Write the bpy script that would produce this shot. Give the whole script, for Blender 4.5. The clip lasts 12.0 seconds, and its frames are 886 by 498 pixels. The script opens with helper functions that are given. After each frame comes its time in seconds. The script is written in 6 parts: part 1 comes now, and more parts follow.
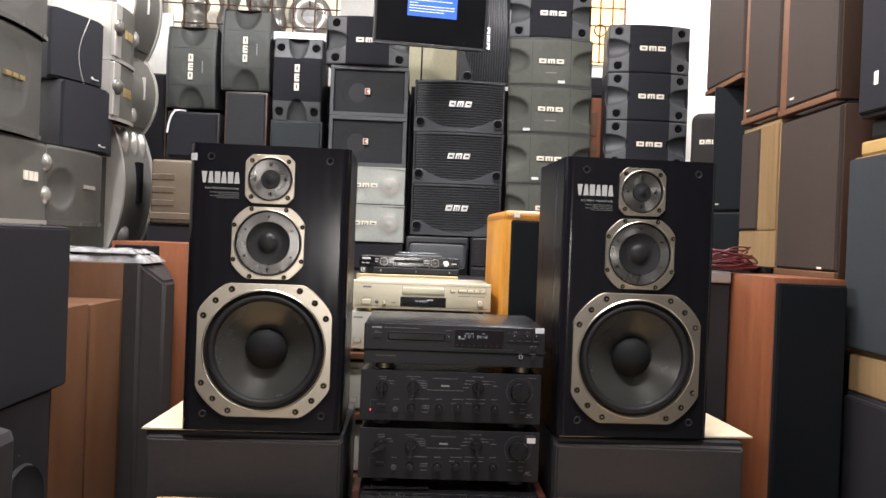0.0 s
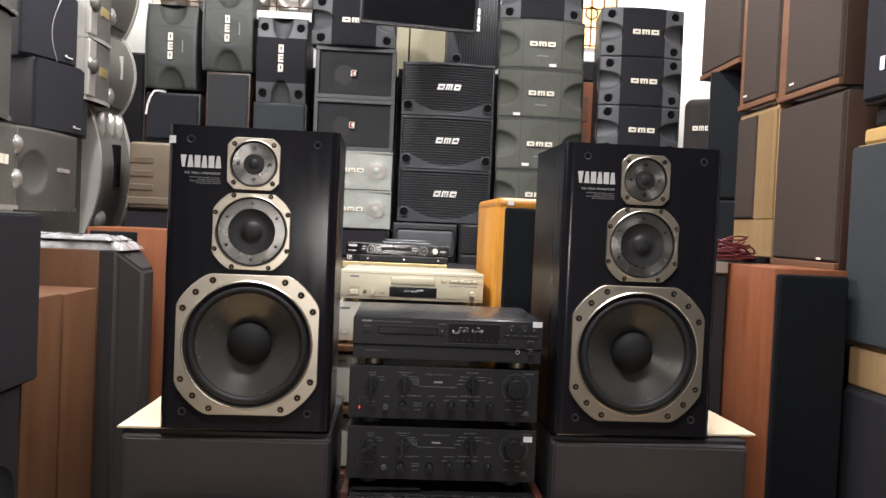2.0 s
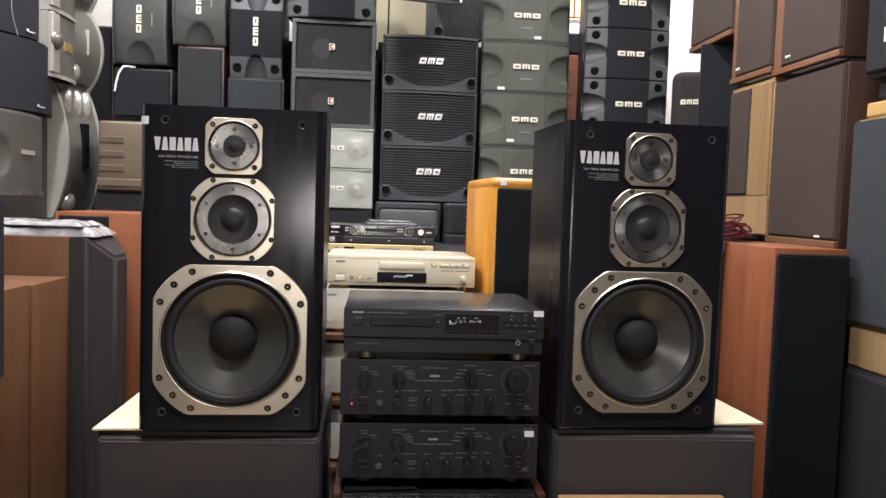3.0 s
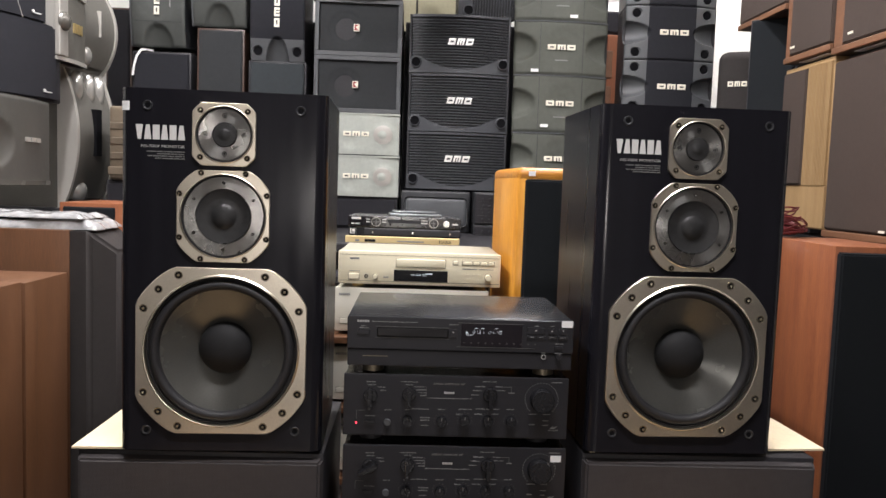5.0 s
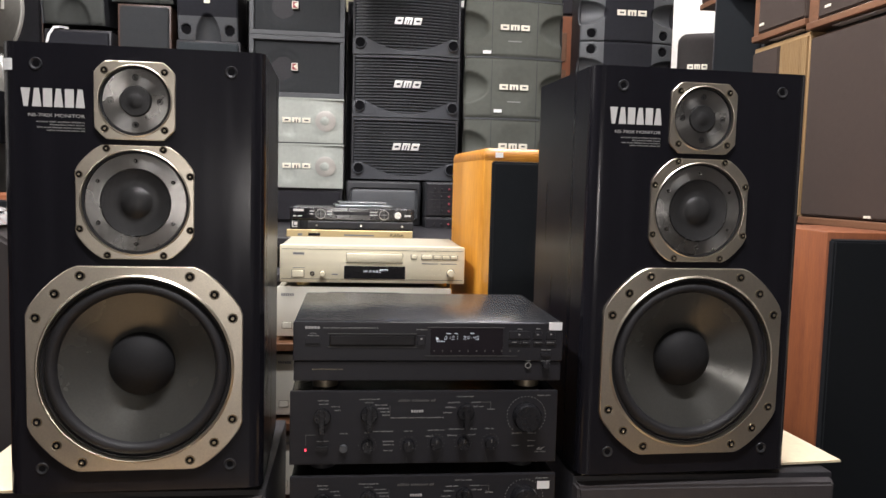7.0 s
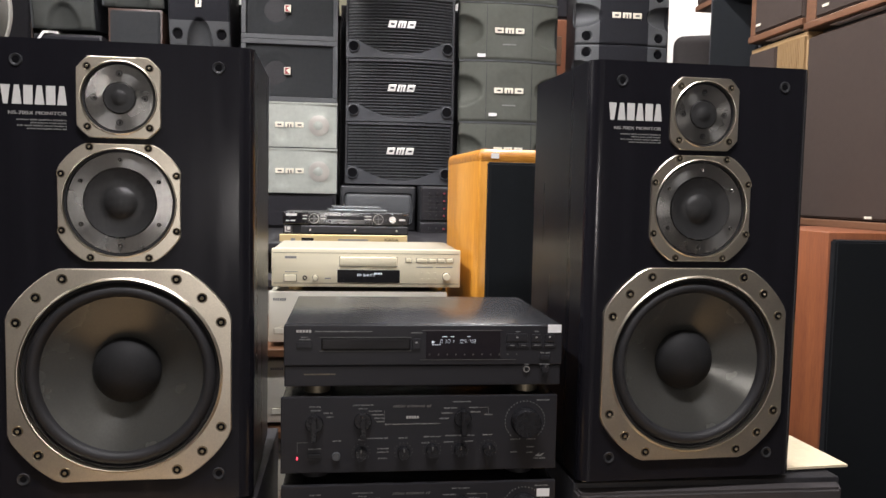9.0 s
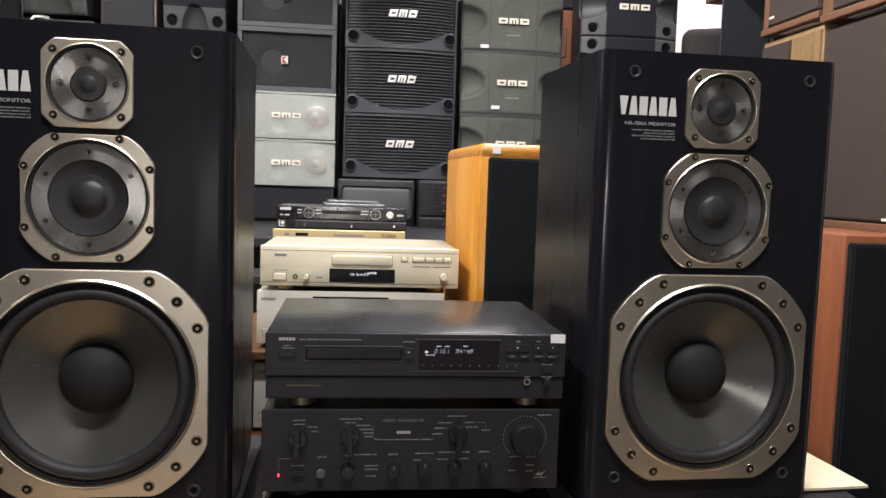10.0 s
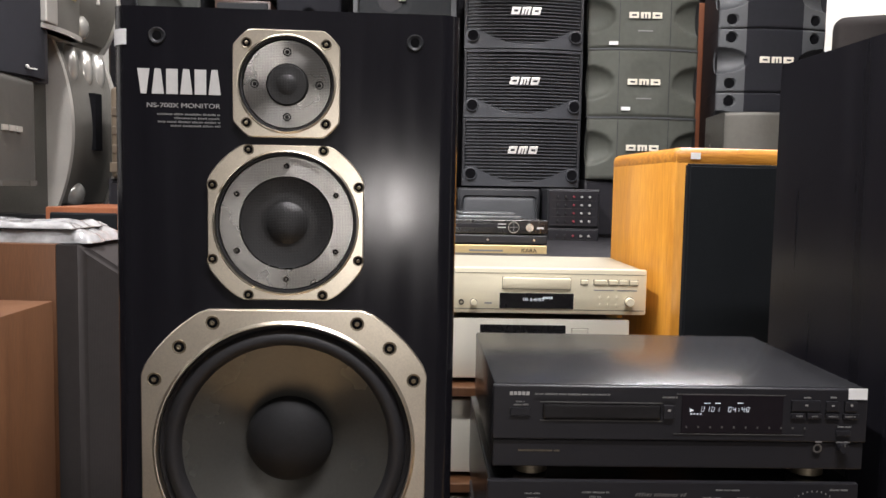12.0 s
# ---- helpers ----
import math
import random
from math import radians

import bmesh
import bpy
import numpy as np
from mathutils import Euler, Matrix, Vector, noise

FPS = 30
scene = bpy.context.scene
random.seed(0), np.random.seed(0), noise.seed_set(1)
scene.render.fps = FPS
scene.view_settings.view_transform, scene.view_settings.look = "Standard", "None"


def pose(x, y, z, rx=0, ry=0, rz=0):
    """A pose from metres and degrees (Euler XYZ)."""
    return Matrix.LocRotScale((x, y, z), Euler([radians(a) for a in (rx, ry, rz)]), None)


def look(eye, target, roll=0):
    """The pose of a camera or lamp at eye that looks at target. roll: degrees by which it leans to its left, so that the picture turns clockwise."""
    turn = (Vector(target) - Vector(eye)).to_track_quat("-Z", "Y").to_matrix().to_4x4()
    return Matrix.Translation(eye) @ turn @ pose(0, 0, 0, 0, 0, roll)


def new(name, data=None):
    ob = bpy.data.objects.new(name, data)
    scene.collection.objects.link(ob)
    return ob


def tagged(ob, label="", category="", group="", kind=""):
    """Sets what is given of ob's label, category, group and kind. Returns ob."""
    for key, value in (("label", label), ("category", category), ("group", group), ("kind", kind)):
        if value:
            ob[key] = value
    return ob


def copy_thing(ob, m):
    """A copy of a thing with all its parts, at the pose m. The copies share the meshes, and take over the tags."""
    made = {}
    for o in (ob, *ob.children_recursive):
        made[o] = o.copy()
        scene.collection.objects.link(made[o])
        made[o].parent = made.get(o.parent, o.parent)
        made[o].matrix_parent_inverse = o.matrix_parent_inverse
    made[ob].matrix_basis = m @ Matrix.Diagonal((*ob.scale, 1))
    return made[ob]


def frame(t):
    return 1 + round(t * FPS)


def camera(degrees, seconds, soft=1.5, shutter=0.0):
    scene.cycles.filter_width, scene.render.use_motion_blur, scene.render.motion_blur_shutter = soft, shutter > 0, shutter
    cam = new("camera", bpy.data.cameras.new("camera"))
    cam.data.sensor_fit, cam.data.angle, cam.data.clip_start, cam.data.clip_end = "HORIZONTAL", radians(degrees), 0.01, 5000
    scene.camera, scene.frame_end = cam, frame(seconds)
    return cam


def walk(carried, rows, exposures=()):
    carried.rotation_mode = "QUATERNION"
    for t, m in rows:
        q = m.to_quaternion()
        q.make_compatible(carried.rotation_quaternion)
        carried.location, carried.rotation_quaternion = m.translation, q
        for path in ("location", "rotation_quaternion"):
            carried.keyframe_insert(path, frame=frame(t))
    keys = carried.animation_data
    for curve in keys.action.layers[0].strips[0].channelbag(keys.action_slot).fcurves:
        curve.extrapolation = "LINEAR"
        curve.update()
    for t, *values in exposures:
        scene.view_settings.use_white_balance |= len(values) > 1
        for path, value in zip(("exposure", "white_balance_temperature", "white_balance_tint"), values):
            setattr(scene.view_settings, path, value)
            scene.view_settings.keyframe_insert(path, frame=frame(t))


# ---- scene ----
cam = camera(59.0, 12.0)
PATH = [
    (0, (0.055, 0.013, 1.038), (0.118, 2.011, 1.02), 2.2),
    (0.5, (0.044, 0.016, 1.032), (0.103, 2.015, 1.019), 2.3),
    (1, (0.036, 0.028, 1.033), (0.109, 2.026, 1.013), 2.4),
    (1.5, (0.038, 0.058, 1.038), (0.125, 2.056, 1.01), 2.5),
    (2, (0.035, 0.105, 1.047), (0.142, 2.102, 0.992), 2.5),
    (2.5, (0.02, 0.159, 1.058), (0.183, 2.15, 0.951), 2.6),
    (3, (0.0, 0.21, 1.067), (0.17, 2.199, 0.949), 1.9),
    (5, (0.054, 0.395, 1.088), (0.13, 2.387, 0.928), 2.0),
    (5.5, (0.047, 0.472, 1.082), (0.128, 2.463, 0.906), 2.8),
    (6, (0.034, 0.548, 1.082), (0.212, 2.532, 0.904), 2.4),
    (6.5, (0.028, 0.605, 1.071), (0.249, 2.585, 0.905), 1.6),
    (8.5, (0.027, 0.658, 1.045), (0.26, 2.637, 0.881), 1.5),
    (9, (0.032, 0.669, 1.045), (0.269, 2.649, 0.899), 1.2),
    (9.5, (0.044, 0.694, 1.042), (0.307, 2.671, 0.896), 1.5),
    (10, (0.05, 0.755, 1.053), (0.284, 2.735, 0.888), 1.9),
    (10.5, (0.037, 0.822, 1.057), (0.146, 2.813, 0.908), 2.6),
    (11, (-0.023, 0.884, 1.06), (-0.025, 2.879, 0.908), 3.0),
    (11.5, (-0.079, 0.939, 1.068), (-0.081, 2.934, 0.922), 1.6),
    (12, (-0.142, 0.978, 1.06), (-0.093, 2.972, 0.905), 1.1),
]
walk(cam, [(t, look(eye, target, roll)) for t, eye, target, roll in PATH])


# ---- world and light ----
world = bpy.data.worlds.new("world")
world.use_nodes = True
world.node_tree.nodes["Background"].inputs[0].default_value = (0.9, 0.95, 1.0, 1)
world.node_tree.nodes["Background"].inputs[1].default_value = 0.03
scene.world = world


def tube_light(x, y, z, length, watts, along_x=True, colour=(1.0, 0.965, 0.985)):
    lamp = bpy.data.lights.new("tube_glow", "AREA")
    lamp.shape, lamp.size, lamp.size_y = "RECTANGLE", length, 0.09
    lamp.energy, lamp.color = watts, colour
    ob = new("tube_glow", lamp)
    ob.matrix_world = pose(x, y, z - 0.075, 0, 0, 0 if along_x else 90)
    return ob


TUBES = [(-0.95, 2.5, 3.05, 1.2, 86, False), (0.65, 2.8, 3.05, 1.2, 52, False), (0.1, 1.0, 3.05, 1.2, 70, True), (1.25, 4.35, 3.05, 1.0, 40, True)]
for row in TUBES:
    tube_light(*row)
# unseen bright source behind the camera, inferred from a baffle highlight; fills the fronts
REAR_X, REAR_Z = -0.095, 0.96
rear_lamp = bpy.data.lights.new("door_daylight", "AREA")
rear_lamp.shape, rear_lamp.size, rear_lamp.size_y = "RECTANGLE", 0.18, 0.28
rear_lamp.energy, rear_lamp.color = 14, (1.0, 0.94, 0.91)
new("door_daylight", rear_lamp).matrix_world = pose(REAR_X, -2.15, REAR_Z, 90, 0, 0)



# ---- materials ----
def material(name, colour, rough=0.5, metal=0.0, vary=0.25, scale=12.0, grain=120.0, bump=0.15, stretch=(1, 1, 1), coat=0.0, second=None, random_tint=0.0, spec=0.5, wear=1.0):
    """Colour broken by stains (scale) and grain, with a fine relief; stretch draws the grain out along an axis."""
    m = bpy.data.materials.new(name)
    m.use_nodes = True
    nt = m.node_tree
    b = nt.nodes["Principled BSDF"]
    b.inputs["Roughness"].default_value, b.inputs["Metallic"].default_value = rough, metal
    b.inputs["Coat Weight"].default_value = coat
    b.inputs["Specular IOR Level"].default_value = spec
    co = nt.nodes.new("ShaderNodeTexCoord")
    mp = nt.nodes.new("ShaderNodeMapping")
    mp.inputs["Scale"].default_value = stretch
    nt.links.new(co.outputs["Object"], mp.inputs["Vector"])
    big = nt.nodes.new("ShaderNodeTexNoise")
    big.inputs["Scale"].default_value, big.inputs["Detail"].default_value = scale, 5
    nt.links.new(mp.outputs[0], big.inputs["Vector"])
    fine = nt.nodes.new("ShaderNodeTexNoise")
    fine.inputs["Scale"].default_value, fine.inputs["Detail"].default_value = grain, 3
    nt.links.new(mp.outputs[0], fine.inputs["Vector"])
    mixn = nt.nodes.new("ShaderNodeMix")
    mixn.data_type, mixn.inputs[0].default_value = "FLOAT", 0.45
    nt.links.new(big.outputs[0], mixn.inputs[2])
    nt.links.new(fine.outputs[0], mixn.inputs[3])
    ramp = nt.nodes.new("ShaderNodeValToRGB")
    dark = second or tuple(c * (1 - vary) for c in colour)
    lite = tuple(min(1, c * (1 + vary * 0.6)) for c in colour)
    ramp.color_ramp.elements[0].position, ramp.color_ramp.elements[1].position = 0.34, 0.66
    ramp.color_ramp.elements[0].color, ramp.color_ramp.elements[1].color = (*dark, 1), (*lite, 1)
    nt.links.new(mixn.outputs[0], ramp.inputs[0])
    tail = ramp.outputs[0]
    if random_tint:
        info = nt.nodes.new("ShaderNodeObjectInfo")
        hsv = nt.nodes.new("ShaderNodeHueSaturation")
        rng = nt.nodes.new("ShaderNodeMapRange")
        rng.inputs[3].default_value, rng.inputs[4].default_value = 1 - random_tint, 1 + random_tint
        nt.links.new(info.outputs["Random"], rng.inputs[0])
        nt.links.new(rng.outputs[0], hsv.inputs["Value"])
        nt.links.new(tail, hsv.inputs["Color"])
        tail = hsv.outputs[0]
    nt.links.new(tail, b.inputs["Base Color"])
    rr = nt.nodes.new("ShaderNodeMapRange")
    rr.inputs[3].default_value, rr.inputs[4].default_value = max(0.02, rough - 0.08 * wear), min(1, rough + 0.1 * wear)
    nt.links.new(big.outputs[0], rr.inputs[0])
    nt.links.new(rr.outputs[0], b.inputs["Roughness"])
    if bump:
        bp = nt.nodes.new("ShaderNodeBump")
        bp.inputs["Strength"].default_value, bp.inputs["Distance"].default_value = bump, 0.002
        nt.links.new(fine.outputs[0], bp.inputs["Height"])
        nt.links.new(bp.outputs[0], b.inputs["Normal"])
    return m


def mesh_cloth(name, colour, rough=0.85, pitch=420.0, metal=0.0, vary=0.1, holes=0.35, punched=0.0):
    """Woven cloth or punched sheet: a fine regular dot relief with stains."""
    m = material(name, colour, rough, metal, vary, 7.0, 60.0, 0.0, spec=0.18)
    nt = m.node_tree
    b = nt.nodes["Principled BSDF"]
    co = nt.nodes.new("ShaderNodeTexCoord")
    vor = nt.nodes.new("ShaderNodeTexVoronoi")
    vor.inputs["Scale"].default_value, vor.inputs["Randomness"].default_value = pitch, 0.25
    nt.links.new(co.outputs["Object"], vor.inputs["Vector"])
    bp = nt.nodes.new("ShaderNodeBump")
    bp.inputs["Strength"].default_value, bp.inputs["Distance"].default_value = holes, 0.001
    nt.links.new(vor.outputs["Distance"], bp.inputs["Height"])
    nt.links.new(bp.outputs[0], b.inputs["Normal"])
    if punched:
        flat = nt.nodes.new("ShaderNodeMapping")
        flat.inputs["Scale"].default_value = (1, 0, 1)
        nt.links.new(co.outputs["Object"], flat.inputs["Vector"])
        nt.links.new(flat.outputs[0], vor.inputs["Vector"])
        vor.inputs["Randomness"].default_value = 0.0
        rng = nt.nodes.new("ShaderNodeMapRange")
        rng.inputs[1].default_value, rng.inputs[2].default_value = 0.25, 0.45
        rng.inputs[3].default_value, rng.inputs[4].default_value = punched, 1.0
        nt.links.new(vor.outputs["Distance"], rng.inputs[0])
        hsv = nt.nodes.new("ShaderNodeHueSaturation")
        nt.links.new(b.inputs["Base Color"].links[0].from_socket, hsv.inputs["Color"])
        nt.links.new(rng.outputs[0], hsv.inputs["Value"])
        nt.links.new(hsv.outputs[0], b.inputs["Base Color"])
    return m


def glow(name, colour, strength):
    m = bpy.data.materials.new(name)
    m.use_nodes = True
    b = m.node_tree.nodes["Principled BSDF"]
    b.inputs["Base Color"].default_value = (*colour, 1)
    b.inputs["Emission Color"].default_value = (*colour, 1)
    b.inputs["Emission Strength"].default_value = strength
    return m


BLACK_ASH = material("black_ash", (0.0102, 0.0098, 0.0128), 0.145, 0, 0.18, 5, 110, 0.022, (9, 9, 0.6), spec=0.29, wear=0.9)
BLACK_SIDE = material("black_side_veneer", (0.0095, 0.0092, 0.0118), 0.28, 0, 0.3, 3, 110, 0.035, (9, 9, 0.6), spec=0.1, wear=0.5)
CHAMPAGNE = material("champagne_metal", (0.75, 0.68, 0.56), 0.31, 1.0, 0.12, 6, 500, 0.02)
RUBBER = material("black_rubber", (0.0145, 0.014, 0.016), 0.6, 0, 0.3, 20, 200, 0.1)
CONE = material("grey_cone", (0.115, 0.1145, 0.105), 0.25, 0.6, 0.15, 8, 260, 0.06)
DOME = material("dust_dome", (0.0125, 0.0125, 0.0135), 0.72, 0, 0.3, 20, 200, 0.1, spec=0.3)
MESH_SILVER = mesh_cloth("silver_mesh", (0.50, 0.49, 0.465), 0.27, 620, 1.0, 0.1, 0.10, 0.4)
MESH_DARK = mesh_cloth("dark_mesh", (0.075, 0.0745, 0.075), 0.36, 620, 0.5, 0.12, 0.25, 0.25)
BOLT = material("bolt_steel", (0.3, 0.255, 0.185), 0.42, 1.0, 0.3, 60, 300, 0.1)
HOLE = material("deep_black", (0.008, 0.008, 0.009), 0.9, 0, 0.2, 20, 100, 0.0, spec=0.0)
WHITE_INK = material("white_ink", (0.62, 0.61, 0.59), 0.5, 0, 0.06, 60, 300, 0.0)
SOFT_INK = material("soft_ink", (0.42, 0.41, 0.4), 0.5, 0, 0.1, 60, 300, 0.0)
GREY_INK = material("grey_ink", (0.24, 0.24, 0.235), 0.5, 0, 0.1, 60, 300, 0.0)
CLOTH_BLACK = mesh_cloth("black_cloth", (0.022, 0.0212, 0.025))
CLOTH_INK = mesh_cloth("ink_cloth", (0.0085, 0.0102, 0.0122))
CLOTH_NAVY = mesh_cloth("navy_cloth", (0.0175, 0.0178, 0.0218))
CLOTH_BROWN = mesh_cloth("brown_cloth", (0.054, 0.040, 0.0335), vary=0.08)
CLOTH_GREY = mesh_cloth("grey_cloth", (0.038, 0.044, 0.048))
CLOTH_TAUPE = mesh_cloth("taupe_cloth", (0.036, 0.032, 0.031))
CLOTH_SLATE = mesh_cloth("slate_mesh", (0.033, 0.035, 0.037))
SHEET_DARK = mesh_cloth("dark_grey_mesh", (0.074, 0.078, 0.073), 0.5, 500, 0.3)
DIM_INK = material("dim_ink", (0.105, 0.102, 0.098), 0.5, 0, 0.1, 60, 300, 0.0)
CLOTH_CHAR = mesh_cloth("charcoal_cloth", (0.054, 0.049, 0.05))
SHEET_GREEN = mesh_cloth("grey_green_mesh", (0.105, 0.11, 0.095), 0.55, 500, 0.3)
SHEET_LIGHT = mesh_cloth("light_grey_mesh", (0.41, 0.43, 0.39), 0.5, 500, 0.3, 0.12)
SHEET_MID = mesh_cloth("mid_grey_mesh", (0.1, 0.097, 0.088), 0.45, 500, 0.3)
SHEET_WARM = mesh_cloth("warm_grey_mesh", (0.135, 0.13, 0.115), 0.45, 500, 0.3)
PLASTIC = material("black_plastic", (0.026, 0.027, 0.030), 0.42, 0, 0.25, 10, 300, 0.2, spec=0.4)
PLASTIC_RIB = material("rib_plastic", (0.052, 0.055, 0.062), 0.42, 0, 0.2, 10, 300, 0.1)
PLASTIC_GREY = material("grey_plastic", (0.073, 0.077, 0.082), 0.5, 0, 0.2, 10, 300, 0.2)
PLASTIC_WARM = material("warm_grey_plastic", (0.112, 0.106, 0.093), 0.24, 0.2, 0.15, 8, 300, 0.12)
PLASTIC_SILVER = material("silver_plastic", (0.5, 0.48, 0.44), 0.3, 0.5, 0.12, 8, 300, 0.08)
VINYL_BLACK = material("black_vinyl", (0.027, 0.026, 0.029), 0.5, 0, 0.3, 8, 160, 0.35, spec=0.3)
WOOD_RED = material("red_wood", (0.232, 0.08, 0.031), 0.42, 0, 0.3, 3, 40, 0.12, (8, 8, 0.8), second=(0.175, 0.056, 0.027), coat=0.1)
WOOD_BROWN = material("brown_veneer", (0.112, 0.048, 0.019), 0.5, 0, 0.25, 3, 40, 0.15, (9, 9, 0.8), second=(0.084, 0.035, 0.0142))
WOOD_DARK = material("dark_walnut", (0.055, 0.028, 0.018), 0.45, 0, 0.3, 3, 40, 0.15, (9, 9, 0.8))
# dark and pale tones of the unseen walls shape reflections in the monitors
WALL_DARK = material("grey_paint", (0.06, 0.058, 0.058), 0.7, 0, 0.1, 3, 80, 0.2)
WALL_PALE = material("unseen_wall_pale", (0.56, 0.55, 0.535), 0.7, 0, 0.1, 3, 80, 0.2)
WOOD_TRIM = material("walnut_trim", (0.17, 0.08, 0.042), 0.45, 0, 0.25, 3, 40, 0.15, (1, 6, 6), second=(0.12, 0.056, 0.03))
WOOD_TAN = material("tan_wood", (0.31, 0.205, 0.10), 0.5, 0, 0.2, 3, 50, 0.15, (14, 14, 0.7), second=(0.25, 0.155, 0.07))
WOOD_YELLOW = material("yellow_board", (0.5, 0.33, 0.125), 0.5, 0, 0.15, 3, 50, 0.1, (1, 9, 9), second=(0.42, 0.26, 0.09))
WOOD_PINE = material("pine_wood", (0.66, 0.315, 0.045), 0.33, 0, 0.2, 3, 30, 0.05, (6, 6, 0.7), second=(0.50, 0.20, 0.024), coat=0.06)
WOOD_LIGHT = material("light_wood", (0.50, 0.34, 0.18), 0.5, 0, 0.2, 3, 50, 0.15, (1, 12, 12), second=(0.4, 0.25, 0.12))
CARD = material("cream_board", (0.76, 0.64, 0.44), 0.8, 0, 0.1, 8, 120, 0.2)
WALL = material("white_paint", (0.8, 0.79, 0.75), 0.7, 0, 0.08, 3, 80, 0.2)
FLOOR = material("floor_tile", (0.075, 0.066, 0.06), 0.4, 0, 0.15, 3, 60, 0.05)
STEEL_BLACK = material("black_steel", (0.028, 0.0285, 0.031), 0.26, 0.2, 0.12, 8, 400, 0.04, spec=0.36, wear=0.15)
PANEL_BLACK = material("black_panel", (0.0218, 0.0213, 0.0248), 0.34, 0.1, 0.12, 8, 400, 0.06, (0.3, 1, 8), spec=0.3)
GLOSS_BLACK = material("gloss_black", (0.014, 0.0135, 0.0148), 0.12, 0, 0.2, 10, 100, 0.0)
KNOB = material("knob_black", (0.014, 0.014, 0.0158), 0.22, 0, 0.2, 20, 200, 0.0)
GOLD_PANEL = material("gold_panel", (0.87, 0.80, 0.60), 0.36, 0.2, 0.08, 8, 500, 0.06, (0.3, 1, 8))
CASE_OLIVE = material("champagne_cover", (0.4, 0.37, 0.29), 0.42, 0.2, 0.08, 8, 500, 0.06)
SILVER_PANEL = material("silver_panel", (0.76, 0.73, 0.63), 0.4, 0.2, 0.08, 8, 500, 0.06)
PLASTIC_SHINE = material("shiny_plastic", (0.42, 0.41, 0.38), 0.18, 0.6, 0.1, 8, 200, 0.0)
CHROME = material("chrome", (0.8, 0.8, 0.78), 0.15, 1.0, 0.05, 20, 200, 0.0)
SILVER_MARK = material("silver_mark", (0.78, 0.77, 0.74), 0.32, 0.5, 0.08, 40, 200, 0.0)
PLATE = material("badge_plate", (0.84, 0.79, 0.66), 0.35, 0.1, 0.06, 40, 200, 0.0)
BADGE_GOLD = material("badge_gold", (0.72, 0.55, 0.25), 0.3, 0.8, 0.1, 40, 200, 0.0)
PAPER = material("white_paper", (0.85, 0.85, 0.84), 0.7, 0, 0.05, 30, 200, 0.05)
RED_CABLE = material("red_cable", (0.14, 0.028, 0.032), 0.4, 0, 0.2, 20, 100, 0.0)
RED_LED = glow("red_led", (1.0, 0.05, 0.09), 2.5)
VFD = glow("display_glow", (0.85, 0.92, 1.0), 0.3)
DISPLAY = material("display_glass", (0.0145, 0.0115, 0.0145), 0.3, 0, 0.2, 10, 100, 0.0, spec=0.15)
TRAY = material("tray_gloss", (0.022, 0.021, 0.022), 0.2, 0.2, 0.2, 10, 100, 0.0, (1, 1, 6), spec=0.4)
SCREEN_BLUE = glow("screen_blue", (0.02, 0.09, 0.5), 0.75)


for m, amount in ((MESH_SILVER, 0.92), (CONE, 0.7)):
    tan = m.node_tree.nodes.new("ShaderNodeTangent")
    tan.direction_type, tan.axis = "RADIAL", "Y"
    m.node_tree.links.new(tan.outputs[0], m.node_tree.nodes["Principled BSDF"].inputs["Tangent"])
    m.node_tree.nodes["Principled BSDF"].inputs["Anisotropic"].default_value = amount
    m.node_tree.nodes["Principled BSDF"].inputs["Anisotropic Rotation"].default_value = 0.25


# ---- mesh helpers ----
def part(name, bm, mat, parent, label="", smooth=None):
    me = bpy.data.meshes.new(name)
    bmesh.ops.recalc_face_normals(bm, faces=bm.faces)
    bm.to_mesh(me)
    bm.free()
    me.materials.append(mat)
    if smooth is not None:
        me.polygons.foreach_set("use_smooth", [True] * len(me.polygons))
        me.set_sharp_from_angle(angle=radians(smooth))
    ob = new(name, me)
    ob.parent = parent
    if label:
        ob["label"] = label
    return ob


def thing(name, m, label, category, group="", kind=""):
    ob = new(name)
    ob.empty_display_size = 0.05
    ob.matrix_world = m
    return tagged(ob, label, category, group, kind)


def solid(name, bm, mat, m, label, category="", kind="", smooth=None, group=""):
    ob = part(name, bm, mat, None, "", smooth)
    ob.matrix_world = m
    return tagged(ob, label, category, group, kind)


def box(x0, x1, y0, y1, z0, z1, bevel=0.0, seg=2, bm=None):
    b = bmesh.new()
    bmesh.ops.create_cube(b, size=1)
    for v in b.verts:
        v.co = Vector((x0 + (v.co.x + 0.5) * (x1 - x0), y0 + (v.co.y + 0.5) * (y1 - y0), z0 + (v.co.z + 0.5) * (z1 - z0)))
    if bevel:
        bmesh.ops.bevel(b, geom=list(b.edges), offset=bevel, segments=seg, affect="EDGES", profile=0.5)
    if bm is None:
        return b
    return merge(bm, b)


def merge(bm, other):
    me = bpy.data.meshes.new("tmp")
    other.to_mesh(me)
    other.free()
    bm.from_mesh(me)
    bpy.data.meshes.remove(me)
    return bm


